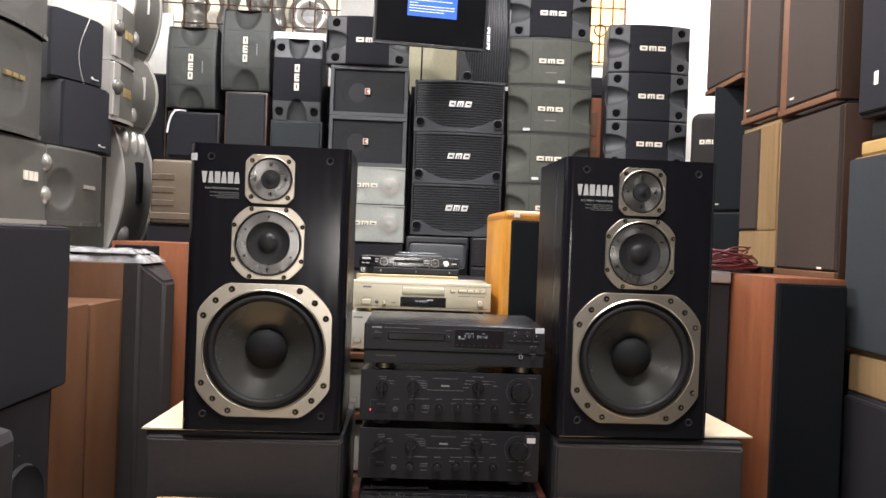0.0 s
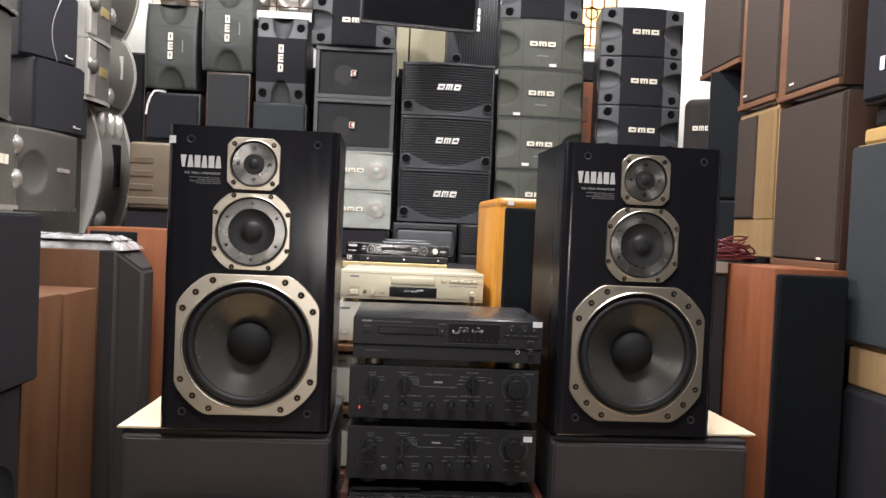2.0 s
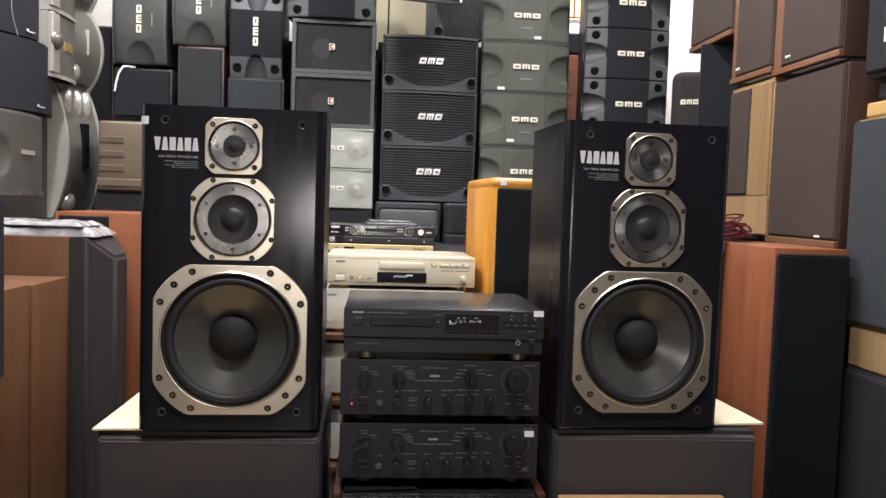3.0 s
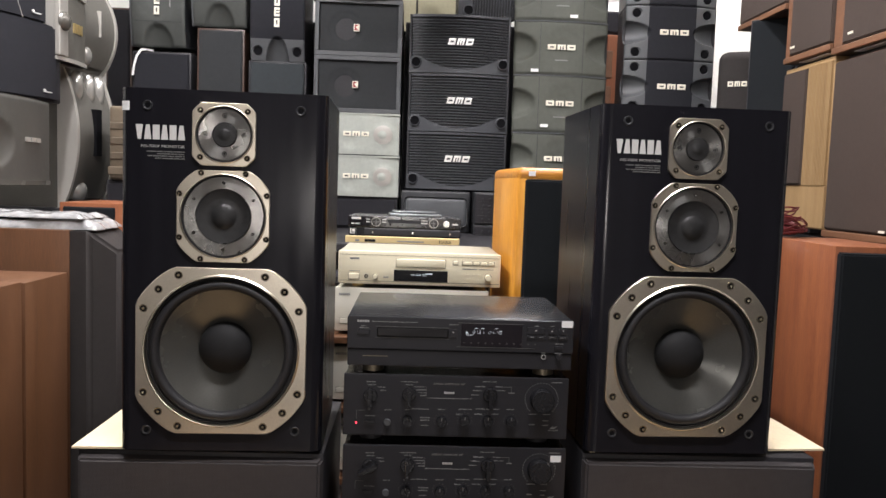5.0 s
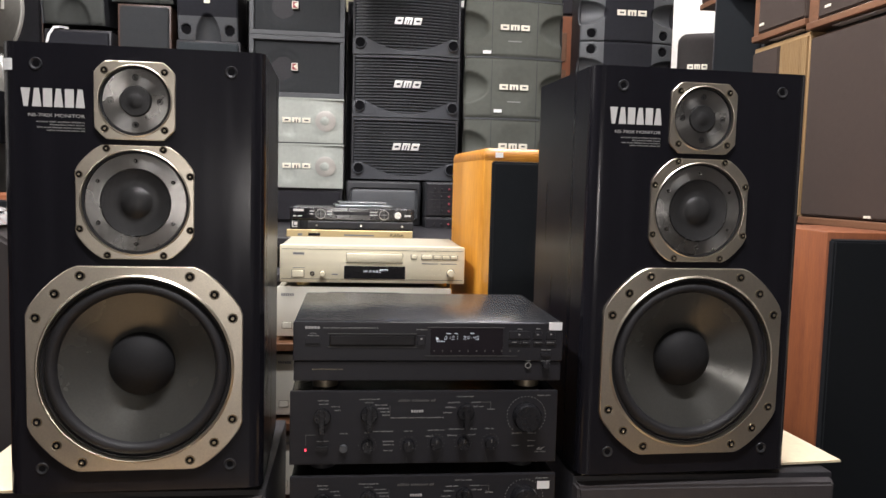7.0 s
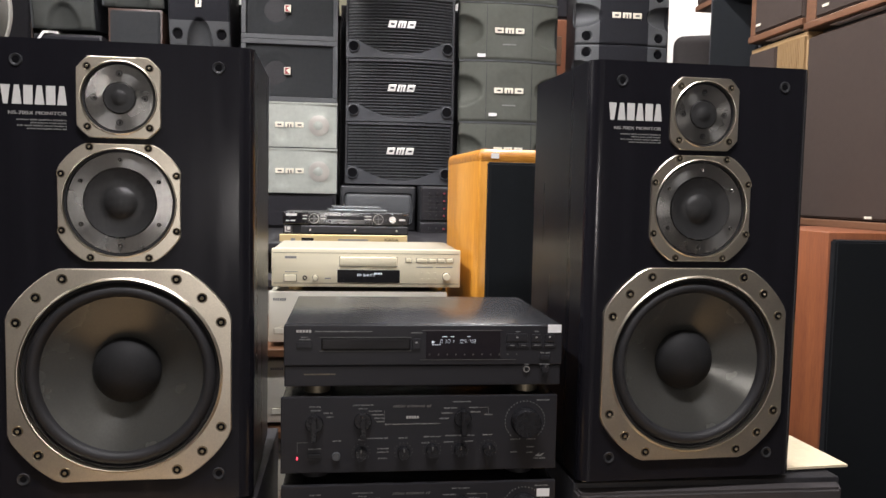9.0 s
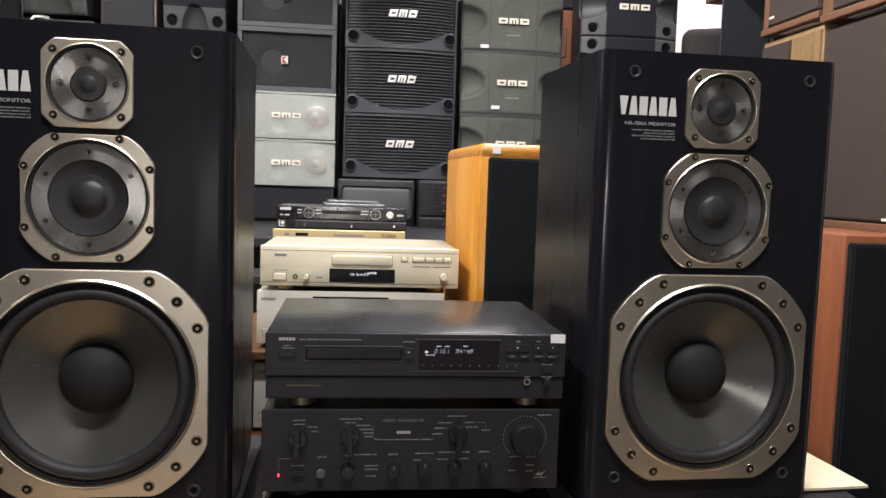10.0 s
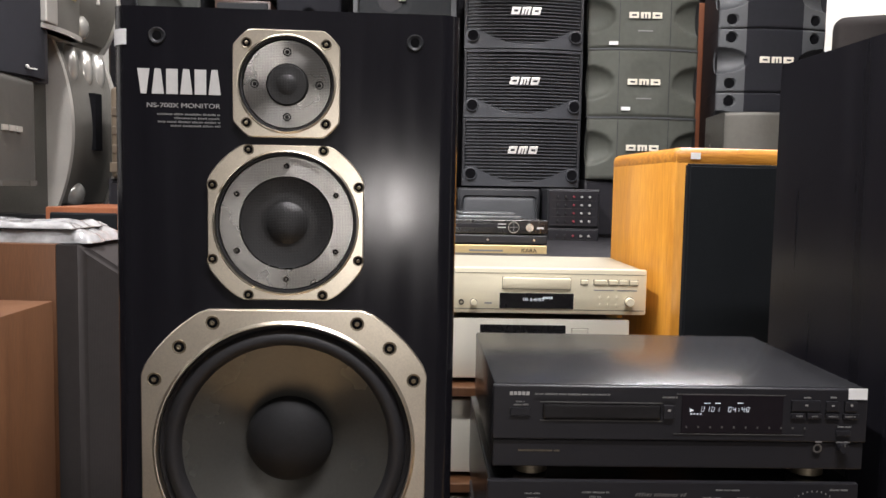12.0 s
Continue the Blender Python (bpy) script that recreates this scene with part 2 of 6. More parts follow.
def lathe(profile, cx=0.0, cz=0.0, seg=48, bm=None, close=False):
    """Turns (radius, y) points round the axis that runs along y through (cx, cz)."""
    b = bmesh.new() if bm is None else bm
    rings = []
    for r, y in profile:
        if r < 1e-6:
            rings.append([b.verts.new((cx, y, cz))])
        else:
            rings.append([b.verts.new((cx + r * math.cos(2 * math.pi * k / seg), y, cz + r * math.sin(2 * math.pi * k / seg))) for k in range(seg)])
    for p, q in zip(rings, rings[1:]):
        for k in range(seg):
            j = (k + 1) % seg
            if len(p) == 1 and len(q) == 1:
                continue
            if len(p) == 1:
                b.faces.new((p[0], q[k], q[j]))
            elif len(q) == 1:
                b.faces.new((p[k], q[0], p[j]))
            else:
                b.faces.new((p[k], q[k], q[j], p[j]))
    return b


def prism(points, y0, y1, bevel=0.0, bm=None):
    """A plate with an outline of (x, z) points, from y0 (front) to y1."""
    b = bmesh.new()
    front = [b.verts.new((x, y0, z)) for x, z in points]
    back = [b.verts.new((x, y1, z)) for x, z in points]
    n = len(points)
    top = b.faces.new(front)
    b.faces.new(back[::-1])
    for k in range(n):
        b.faces.new((front[k], back[k], back[(k + 1) % n], front[(k + 1) % n]))
    if bevel:
        bmesh.ops.bevel(b, geom=list(top.edges), offset=bevel, segments=2, affect="EDGES", profile=0.5)
    return b if bm is None else merge(bm, b)


def slab(points, z0, z1, bm=None):
    """An upright prism on an outline of (x, y) points."""
    b = bmesh.new()
    low = [b.verts.new((x, y, z0)) for x, y in points]
    high = [b.verts.new((x, y, z1)) for x, y in points]
    n = len(points)
    b.faces.new(low[::-1])
    b.faces.new(high)
    for k in range(n):
        b.faces.new((low[k], low[(k + 1) % n], high[(k + 1) % n], high[k]))
    return b if bm is None else merge(bm, b)


def text(name, words, size, x, y, z, mat, parent, width=None, align="LEFT"):
    cu = bpy.data.curves.new("words", "FONT")
    cu.body, cu.size, cu.align_x, cu.extrude = words, size, align, 0.0004
    ob = bpy.data.objects.new("words", cu)
    scene.collection.objects.link(ob)
    me = bpy.data.meshes.new_from_object(ob.evaluated_get(bpy.context.evaluated_depsgraph_get()))
    bpy.data.objects.remove(ob)
    bm = bmesh.new()
    bm.from_mesh(me)
    bpy.data.meshes.remove(me)
    xs = [v.co.x for v in bm.verts]
    k = width / (max(xs) - min(xs)) if width else 1
    for v in bm.verts:
        v.co = Vector((x + v.co.x * k, y - v.co.z, z + v.co.y))
    return part(name, bm, mat, parent)


def bars(rows, y, bm=None):
    """Flat ink marks: rows of (x0, x1, z0, z1) on the plane y, 0.6 mm proud."""
    b = bm or bmesh.new()
    for x0, x1, z0, z1 in rows:
        f = [b.verts.new((x, y - 0.0006, z)) for x, z in ((x0, z0), (x1, z0), (x1, z1), (x0, z1))]
        k = [b.verts.new((v.co.x, y + 0.0002, v.co.z)) for v in f]
        b.faces.new(f)
        for a in range(4):
            c = (a + 1) % 4
            b.faces.new((f[a], k[a], k[c], f[c]))
    return b


def fine_print(lines, y, h, seed=3, slant=0.0):
    """Rows of letter-sized ink marks too small to read: lines of (x0, x1, middle z); h is the letters' height."""
    rnd = random.Random(seed)
    b = bmesh.new()
    for x0, x1, z in lines:
        x, run = x0, 0
        while x < x1:
            w = h * rnd.uniform(0.35, 0.62)
            n = len(b.verts)
            tall = h * (0.5 if rnd.random() < 0.75 else 0.62)
            bars([(x, min(x + w, x1 + h * 0.2), z - h * 0.5, z - h * 0.5 + tall * 1.6)], y, b)
            b.verts.ensure_lookup_table()
            for v in b.verts[n:]:
                v.co.x += (v.co.z - z) * slant
            run += 1
            x += w + h * 0.3
            if run > 4 and rnd.random() < 0.3:
                x, run = x + h * 0.6, 0
    return b


# ---- room ----
XL, XR, YF, YB, TOP = -1.85, 2.05, -2.2, 4.78, 3.15


def structure(name, bm, mat, label):
    return solid(name, bm, mat, Matrix(), label, kind="structure")


structure("floor", box(XL - 0.15, XR + 0.15, YF - 0.15, YB + 0.15, -0.12, 0.0), FLOOR, "dark tiled shop floor")
structure("ceiling", box(XL - 0.15, XR + 0.15, YF - 0.15, YB + 0.15, TOP, TOP + 0.12), WALL, "plain white painted ceiling")
structure("wall_west", box(XL - 0.15, XL, 1.6, YB, 0, TOP), WALL, "white painted side wall")
# unseen front walls darkened to stand for dark stacks, so less light bounces
structure("wall_west_front", box(XL - 0.15, XL, YF, 1.6, 0, TOP), WALL_DARK, "unseen side wall, kept dark for reflections")
structure("wall_east", box(XR, XR + 0.15, 1.6, YB, 0, TOP), WALL, "white painted side wall")
structure("wall_east_front", box(XR, XR + 0.15, YF, 1.6, 0, TOP), WALL_DARK, "unseen side wall, kept dark for reflections")
# unseen rear wall split pale and dark to grade the driver frames' reflections
structure("wall_south", box(-1.15, XR + 0.15, YF - 0.15, YF, 0, TOP), WALL_PALE, "unseen rear wall, kept pale for reflections")
structure("wall_south_west", box(XL - 0.15, -1.15, YF - 0.15, YF, 0, TOP), WALL_DARK, "unseen rear wall section, kept dark for reflections")
# unseen door added round that bright source, with a glowing pane
door = thing("door_1", pose(REAR_X, YF, 0), "added unseen door around the small bright source", "door", kind="structure")
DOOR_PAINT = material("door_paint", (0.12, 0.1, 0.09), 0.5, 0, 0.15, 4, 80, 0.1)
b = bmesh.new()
for x0, x1, z0, z1 in ((-0.42, 0.42, 0.01, REAR_Z - 0.145), (-0.42, 0.42, REAR_Z + 0.145, 2.05), (-0.42, -0.095, REAR_Z - 0.145, REAR_Z + 0.145), (0.095, 0.42, REAR_Z - 0.145, REAR_Z + 0.145)):
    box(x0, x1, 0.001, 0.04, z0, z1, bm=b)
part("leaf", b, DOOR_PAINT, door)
part("pane", box(-0.095, 0.095, 0.004, 0.012, REAR_Z - 0.145, REAR_Z + 0.145), glow("rear_glow", (1.0, 0.94, 0.91), 3.0), door, "glowing pane at the bright source")
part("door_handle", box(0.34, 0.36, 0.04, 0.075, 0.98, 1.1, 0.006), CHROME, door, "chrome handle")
# the far wall has an opening with an iron grille
WX0, WX1, WZ0, WZ1 = 0.95, 1.27, 2.16, 2.62
VX0, VX1, VZ0, VZ1 = -1.55, -0.47, 2.12, 2.9
bm = bmesh.new()
for x0, x1, z0, z1 in ((XL - 0.15, VX0, 0, TOP), (VX0, VX1, 0, VZ0), (VX0, VX1, VZ1, TOP), (VX1, WX0, 0, TOP), (WX0, WX1, 0, WZ0), (WX0, WX1, WZ1, TOP), (WX1, XR + 0.15, 0, TOP)):
    box(x0, x1, YB, YB + 0.15, z0, z1, bm=bm)
structure("wall_north", bm, WALL, "white painted far wall with a small grilled opening")
# warm light past the small opening is put in as a glowing sheet
structure("backdrop", box(WX0 - 0.3, WX1 + 0.3, YB + 0.3, YB + 0.31, WZ0 - 0.3, WZ1 + 0.3), glow("warm_glow", (1.0, 0.72, 0.36), 1.9), "glowing backdrop for the warm light beyond the opening")
win = thing("window_1", pose(0, YB - 0.01, 0), "small opening closed by a rusty iron grille", "window", kind="structure")
RUST = material("rusty_iron", (0.12, 0.06, 0.035), 0.6, 0.5, 0.4, 30, 200, 0.3)
for k in range(5):
    x = WX0 + 0.01 + k * (WX1 - WX0 - 0.02) / 4
    part("bar", box(x - 0.005, x + 0.005, -0.012, 0, WZ0, WZ1), RUST, win)
for k in range(5):
    z = WZ0 + 0.01 + k * (WZ1 - WZ0 - 0.02) / 4
    part("bar", box(WX0, WX1, -0.006, 0.004, z - 0.004, z + 0.004), RUST, win)
# brightness behind the grille is put into a mottled emission colour
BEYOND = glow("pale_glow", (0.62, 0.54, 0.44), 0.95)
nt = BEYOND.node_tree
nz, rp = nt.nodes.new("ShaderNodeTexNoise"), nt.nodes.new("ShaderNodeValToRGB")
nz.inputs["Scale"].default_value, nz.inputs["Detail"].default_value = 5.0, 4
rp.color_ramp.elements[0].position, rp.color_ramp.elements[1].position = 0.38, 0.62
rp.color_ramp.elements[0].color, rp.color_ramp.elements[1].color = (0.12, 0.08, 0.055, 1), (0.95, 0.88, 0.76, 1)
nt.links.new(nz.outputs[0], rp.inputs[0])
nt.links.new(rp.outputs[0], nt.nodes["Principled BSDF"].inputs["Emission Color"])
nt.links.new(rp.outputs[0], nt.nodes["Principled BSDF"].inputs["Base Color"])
structure("backdrop", box(VX0 - 0.2, VX1 + 0.2, YB + 0.4, YB + 0.41, VZ0 - 0.2, VZ1 + 0.2), BEYOND, "glowing mottled backdrop for the bright clutter beyond")
win2 = thing("window_2", pose(0, YB - 0.01, 0), "wide opening closed by a dark iron grille", "window", kind="structure")
for k in range(9):
    x = VX0 + 0.02 + k * (VX1 - VX0 - 0.04) / 8
    part("bar", box(x - 0.004, x + 0.004, -0.012, 0, VZ0, VZ1), RUST, win2)
for k in range(7):
    z = VZ0 + 0.06 + k * 0.115
    part("bar", box(VX0, VX1, -0.005, 0.004, z - 0.003, z + 0.003), RUST, win2)
fan = thing("exhaust_fan", pose(-0.66, YB + 0.06, 2.388), "pale round exhaust fan behind the window grille", "fan")
part("fan_ring", lathe([(0.13, 0.05), (0.13, -0.01), (0.115, -0.03), (0.085, -0.035), (0.05, -0.02), (0.045, 0.0)], 0, 0, 32), PLASTIC_SILVER, fan, "pale moulded ring", 50)
# light in the fan's open centre is put in as a white disc
part("fan_hub", lathe([(0.047, 0.0), (0.04, -0.008), (0, -0.01)], 0, 0, 24), PAPER, fan, "white disc for the lit centre", 50)
for k in range(8):
    a = radians(k * 45)
    part("fan_rib", box(-0.004, 0.004, -0.034, -0.028, 0.05, 0.12), WALL, fan)
    fan.children[-1].matrix_local = Matrix.Rotation(a, 4, "Y")
part("fan_foot", box(-0.05, 0.05, -0.01, 0.05, -0.268, -0.12), PLASTIC_SILVER, fan)
for x, h, r in ((-1.36, 0.42, 0.075), (-1.16, 0.5, 0.065), (-0.98, 0.46, 0.07), (-0.86, 0.5, 0.05)):
    rb = lathe([(0, 0), (r, 0)] + [(r * (1 + 0.16 * math.sin(k * 1.3)), 0.02 + k * (h - 0.04) / 14) for k in range(15)] + [(r * 0.7, h), (0, h)], 0, 0, 20)
    for v in rb.verts:
        v.co = Vector((v.co.x, v.co.z, v.co.y))
    solid("wrapped_roll", rb, PLASTIC_SHINE, pose(x, YB + 0.09, VZ0), "shiny wrapped roll standing on the window sill", "roll", smooth=50, group="wrapped rolls")
part("rosette", lathe([(0.03, -0.014), (0.035, -0.018), (0.04, -0.014), (0.04, -0.01), (0.03, -0.01)], 1.11, 2.36, 24), RUST, win)

for row in TUBES:
    t = thing("ceiling_light", pose(row[0], row[1], row[2], 0, 0, 0 if row[5] else 90), "white ceiling fitting with a lit fluorescent tube", "lamp", "ceiling tubes")
    part("housing", box(-row[3] / 2 - 0.03, row[3] / 2 + 0.03, -0.05, 0.05, 0.02, TOP - row[2], 0.006), WALL, t)
    tb = lathe([(0, -row[3] / 2), (0.014, -row[3] / 2), (0.014, row[3] / 2), (0, row[3] / 2)], 0, 0, 12)
    for v in tb.verts:
        v.co = Vector((v.co.y, v.co.x, v.co.z))
    part("tube", tb, glow("tube_white", (1.0, 0.97, 0.97), 9.0), t, "glowing white tube")


# ---- the pair of three-way monitors ----
def plate_ring(a, flat, r_in, y0, n=96, lip=0.003):
    r = math.hypot(a, a * flat)
    b = bmesh.new()
    rings = []
    for kind in range(7):
        ring = []
        for k in range(n):
            t = 2 * math.pi * (k + 0.5) / n
            c, s = math.cos(t), math.sin(t)
            ro = min(a / max(abs(c), abs(s)), r)
            rad, y = ((ro, 0.0), (ro, y0 + 0.0012), (ro - 0.0012, y0), (r_in + lip, y0), (r_in + lip * 0.4, y0 - lip * 0.5), (r_in + 0.0008, y0 - lip * 0.45), (r_in, 0.012))[kind]
            ring.append(b.verts.new((rad * c, y, rad * s)))
        rings.append(ring)
    for p, q in zip(rings, rings[1:]):
        for k in range(n):
            j = (k + 1) % n
            b.faces.new((p[k], q[k], q[j], p[j]))
    return b


def moved(bm, x, y, z):
    for v in bm.verts:
        v.co += Vector((x, y, z))
    return bm


def bolt_mesh(r):
    """A countersunk socket screw: pale rim, dark recess, small metal core."""
    b = lathe([(r * 1.62, -0.0002), (r * 1.55, -0.0014), (r * 1.2, -0.0010), (r * 1.08, -0.0004), (r * 0.75, -0.0005), (r * 0.55, -0.0022), (r * 0.3, -0.0026), (0, -0.0012)], 0, 0, 14)
    bmesh.ops.recalc_face_normals(b, faces=b.faces)
    for f in b.faces:
        c = f.calc_center_median()
        q = math.hypot(c.x, c.z)
        f.material_index = 1 if r * 0.5 < q < r * 1.2 else 0
    me = bpy.data.meshes.new("bolt")
    b.to_mesh(me)
    b.free()
    me.materials.append(BOLT)
    me.materials.append(HOLE)
    return me


def bolts(me, spots, y, parent, name="bolt"):
    for x, z in spots:
        o = new(name, me)
        o.parent = parent
        o.location = (x, y, z)


BOLT_BIG, BOLT_SMALL, BOLT_PLATE, BOLT_RING = bolt_mesh(0.0048), bolt_mesh(0.0036), bolt_mesh(0.0028), bolt_mesh(0.0022)
BOLT_PLATE.materials[0] = DOME
BOLT_RING.materials[0] = MESH_SILVER
W, H, D, RND = 0.366, 0.656, 0.31, 0.02
DRIVERS = {"woofer": (0.1865, 0.135), "midrange": (0.4325, 0.0735), "tweeter": (0.579, 0.0485)}


def monitor_speaker(m):
    t = thing("monitor_speaker", m, "black ash three-way monitor loudspeaker with champagne driver frames", "loudspeaker", "pair of monitors")
    b = box(-W / 2, W / 2, 0.0, D, 0, H)
    bmesh.ops.delete(b, geom=[f for f in b.faces if f.calc_center_median().y < 0.001], context="FACES_ONLY")
    rim = [e for e in b.edges if abs(e.verts[0].co.x - e.verts[1].co.x) < 1e-6 and abs(e.verts[0].co.y - e.verts[1].co.y) < 1e-6 and e.verts[0].co.y > 0.1]
    bmesh.ops.bevel(b, geom=rim, offset=0.006, segments=3, affect="EDGES")
    for v in b.verts:
        if v.co.y < 0.001:
            v.co.y = RND
    part("cabinet", b, BLACK_SIDE, t, "black wood-grain veneer", 40)
    # baffle with its openings, and rounded upright edges
    b = bmesh.new()
    loops = [[(-W / 2 + RND, 0), (W / 2 - RND, 0), (W / 2 - RND, H), (-W / 2 + RND, H)]]
    for cz, r in DRIVERS.values():
        loops.append([(r * math.cos(2 * math.pi * k / 64), cz + r * math.sin(2 * math.pi * k / 64)) for k in range(64)])
    edges = []
    for lp in loops:
        vs = [b.verts.new((x, 0, z)) for x, z in lp]
        edges += [b.edges.new((vs[k], vs[(k + 1) % len(vs)])) for k in range(len(vs))]
    bmesh.ops.triangle_fill(b, use_beauty=True, use_dissolve=False, edges=edges)
    for s in (-1, 1):
        rows = []
        for k in range(7):
            a = k * math.pi / 12
            x, y = s * (W / 2 - RND + RND * math.sin(a)), RND - RND * math.cos(a)
            rows.append((b.verts.new((x, y, 0)), b.verts.new((x, y, H))))
        for end in (0, 1):
            b.faces.new([r[end] for r in rows] + [b.verts.new((s * (W / 2 - RND), RND, end * H))])
        for p, q in zip(rows, rows[1:]):
            b.faces.new((p[0], q[0], q[1], p[1]))
    for z in (0.0, H):
        b.faces.new([b.verts.new(p) for p in ((-W / 2 + RND, 0, z), (W / 2 - RND, 0, z), (W / 2 - RND, RND, z), (-W / 2 + RND, RND, z))])
    part("baffle", b, BLACK_ASH, t, "", 60)
    # woofer
    cz = DRIVERS["woofer"][0]
    fr = part("woofer_frame", moved(plate_ring(0.153, 0.56, 0.1365, -0.007, lip=0.0048), 0, 0, cz), CHAMPAGNE, t, "champagne cast metal frame", 35)
    spots = [(0.1585 * math.cos(radians(q * 90 + a)), cz + 0.1585 * math.sin(radians(q * 90 + a))) for q in range(4) for a in (29, 45, 61)]
    bolts(BOLT_BIG, spots, -0.007, fr)
    part("surround", lathe([(0.1375, 0.004), (0.1358, -0.0012), (0.1335, -0.0018), (0.1312, 0.001), (0.1285, -0.0032), (0.1245, -0.0066), (0.1200, -0.0072), (0.1158, -0.0046), (0.1132, 0.0008), (0.1122, 0.005)], 0, cz, 72), RUBBER, t, "black rubber roll surround", 60)
    part("woofer_cone", lathe([(0.1128, 0.0035), (0.100, 0.0092), (0.08, 0.0188), (0.06, 0.0282), (0.0485, 0.0335)], 0, cz, 96), CONE, t, "dark grey woven sheet cone with a sheen", 80)
    part("dust_cap", lathe([(0.0488, 0.035), (0.0484, 0.030), (0.0462, 0.0245), (0.040, 0.0155), (0.030, 0.0082), (0.018, 0.0036), (0.008, 0.0018), (0, 0.0015)], 0, cz, 48), DOME, t, "matt black dome", 80)
    # midrange
    cz = DRIVERS["midrange"][0]
    fr = part("midrange_frame", moved(plate_ring(0.0825, 0.56, 0.0745, -0.005), 0, 0, cz), CHAMPAGNE, t, "champagne cast metal frame", 35)
    bolts(BOLT_SMALL, [(0.0865 * math.cos(radians(q * 90 + a)), cz + 0.0865 * math.sin(radians(q * 90 + a))) for q in range(4) for a in (27, 63)], -0.005, fr)
    part("midrange_gasket", lathe([(0.0752, 0.006), (0.0742, -0.0012), (0.0722, -0.0012), (0.0715, 0.004)], 0, cz, 64), RUBBER, t, "", 60)
    ring = part("midrange_ring", lathe([(0.072, 0.004), (0.0708, 0.0), (0.062, -0.0008), (0.05, -0.0014), (0.0482, 0.001)], 0, cz, 72), MESH_SILVER, t, "silver ring under fine mesh", 25)
    bolts(BOLT_RING, [(0.0605 * math.cos(radians(q * 60 + 30)), cz + 0.0605 * math.sin(radians(q * 60 + 30))) for q in range(6)], -0.0006, ring)
    part("midrange_cone", lathe([(0.0485, -0.002), (0.045, -0.0006), (0.034, 0.0024), (0.0232, 0.0038), (0.0212, 0.0022), (0.0165, -0.0008), (0.009, -0.003), (0, -0.0038)], 0, cz, 48), MESH_DARK, t, "dark dome behind mesh", 50)
    # tweeter
    cz = DRIVERS["tweeter"][0]
    fr = part("tweeter_frame", moved(plate_ring(0.056, 0.7, 0.049, -0.005), 0, 0, cz), CHAMPAGNE, t, "champagne cast metal frame", 35)
    bolts(BOLT_SMALL, [(0.0585 * math.cos(radians(45 + q * 90)), cz + 0.0585 * math.sin(radians(45 + q * 90))) for q in range(4)], -0.005, fr)
    part("tweeter_gasket", lathe([(0.0497, 0.006), (0.0489, -0.001), (0.0472, -0.001), (0.0466, 0.004)], 0, cz, 64), RUBBER, t, "", 60)
    ring = part("tweeter_plate", lathe([(0.0468, 0.003), (0.0455, 0.0), (0.034, 0.0006), (0.0225, 0.0012), (0.022, 0.005)], 0, cz, 72), MESH_SILVER, t, "silver mesh plate", 25)
    bolts(BOLT_PLATE, [(0.034 * math.cos(radians(q * 90)), cz + 0.034 * math.sin(radians(q * 90))) for q in range(4)], 0.0012, ring)
    part("tweeter_dome", lathe([(0.0228, 0.005), (0.0212, 0.0002), (0.0205, -0.0006), (0.0115, -0.0004), (0.0098, -0.0012), (0.0055, -0.0028), (0, -0.0034)], 0, cz, 40), MESH_DARK, t, "dark dome behind mesh", 50)
    # sockets for the front cover
    for x in (-0.1345, 0.1345):
        for z in (0.038, H - 0.030):
            part("cover_socket", lathe([(0.009, 0.0), (0.0088, -0.001), (0.008, -0.0018), (0.0064, -0.0014), (0.0046, -0.0002)], x, z, 20), PLASTIC, t, "", 40)
            part("socket_bore", lathe([(0.0048, -0.0006), (0, -0.0006)], x, z, 16), HOLE, t)
    # brand mark as six plain blocks, model line and small print
    x0, wl = -0.156, 0.088 / 6
    for k, (a, c) in enumerate([(1.0, 0.45), (0.5, 1.0), (0.95, 0.95), (0.5, 1.0), (0.95, 0.95), (0.5, 1.0)]):
        xc = x0 + (k + 0.5) * wl
        h = wl * 0.43
        part("brand_block", prism([(xc - h * c, 0.566), (xc + h * c, 0.566), (xc + h * a, 0.592), (xc - h * a, 0.592)], -0.0006, 0.0002), WHITE_INK, t)
    text("model_line", "NS-700X MONITOR", 0.0068, -0.146, -0.0002, 0.5520, SOFT_INK, t, 0.076)
    part("small_print", fine_print([(-0.135, -0.07, 0.5452), (-0.117, -0.07, 0.5412), (-0.134, -0.07, 0.5372), (-0.121, -0.07, 0.5332)], 0.0, 0.0021), GREY_INK, t)
    return t


left_monitor = monitor_speaker(pose(-0.2895, 1.820, 0.587, 0, 0, 1.8))
copy_thing(left_monitor, pose(0.5765, 1.843, 0.594, 0, 0, 2.2))
arc_of = [radians(a) for a in (8, 20, 32, 44, 56, 68, 78)]
tag = slab([(-0.0212 * math.sin(a), -0.0212 * math.cos(a)) for a in arc_of] + [(-0.0203 * math.sin(a), -0.0203 * math.cos(a)) for a in arc_of[::-1]], 0, 0.016)
solid("price_tag", tag, PAPER, pose(-0.453, 1.8349, 1.203, 0, 0, 1.8), "small white paper tag stuck round the cabinet edge", "tag")


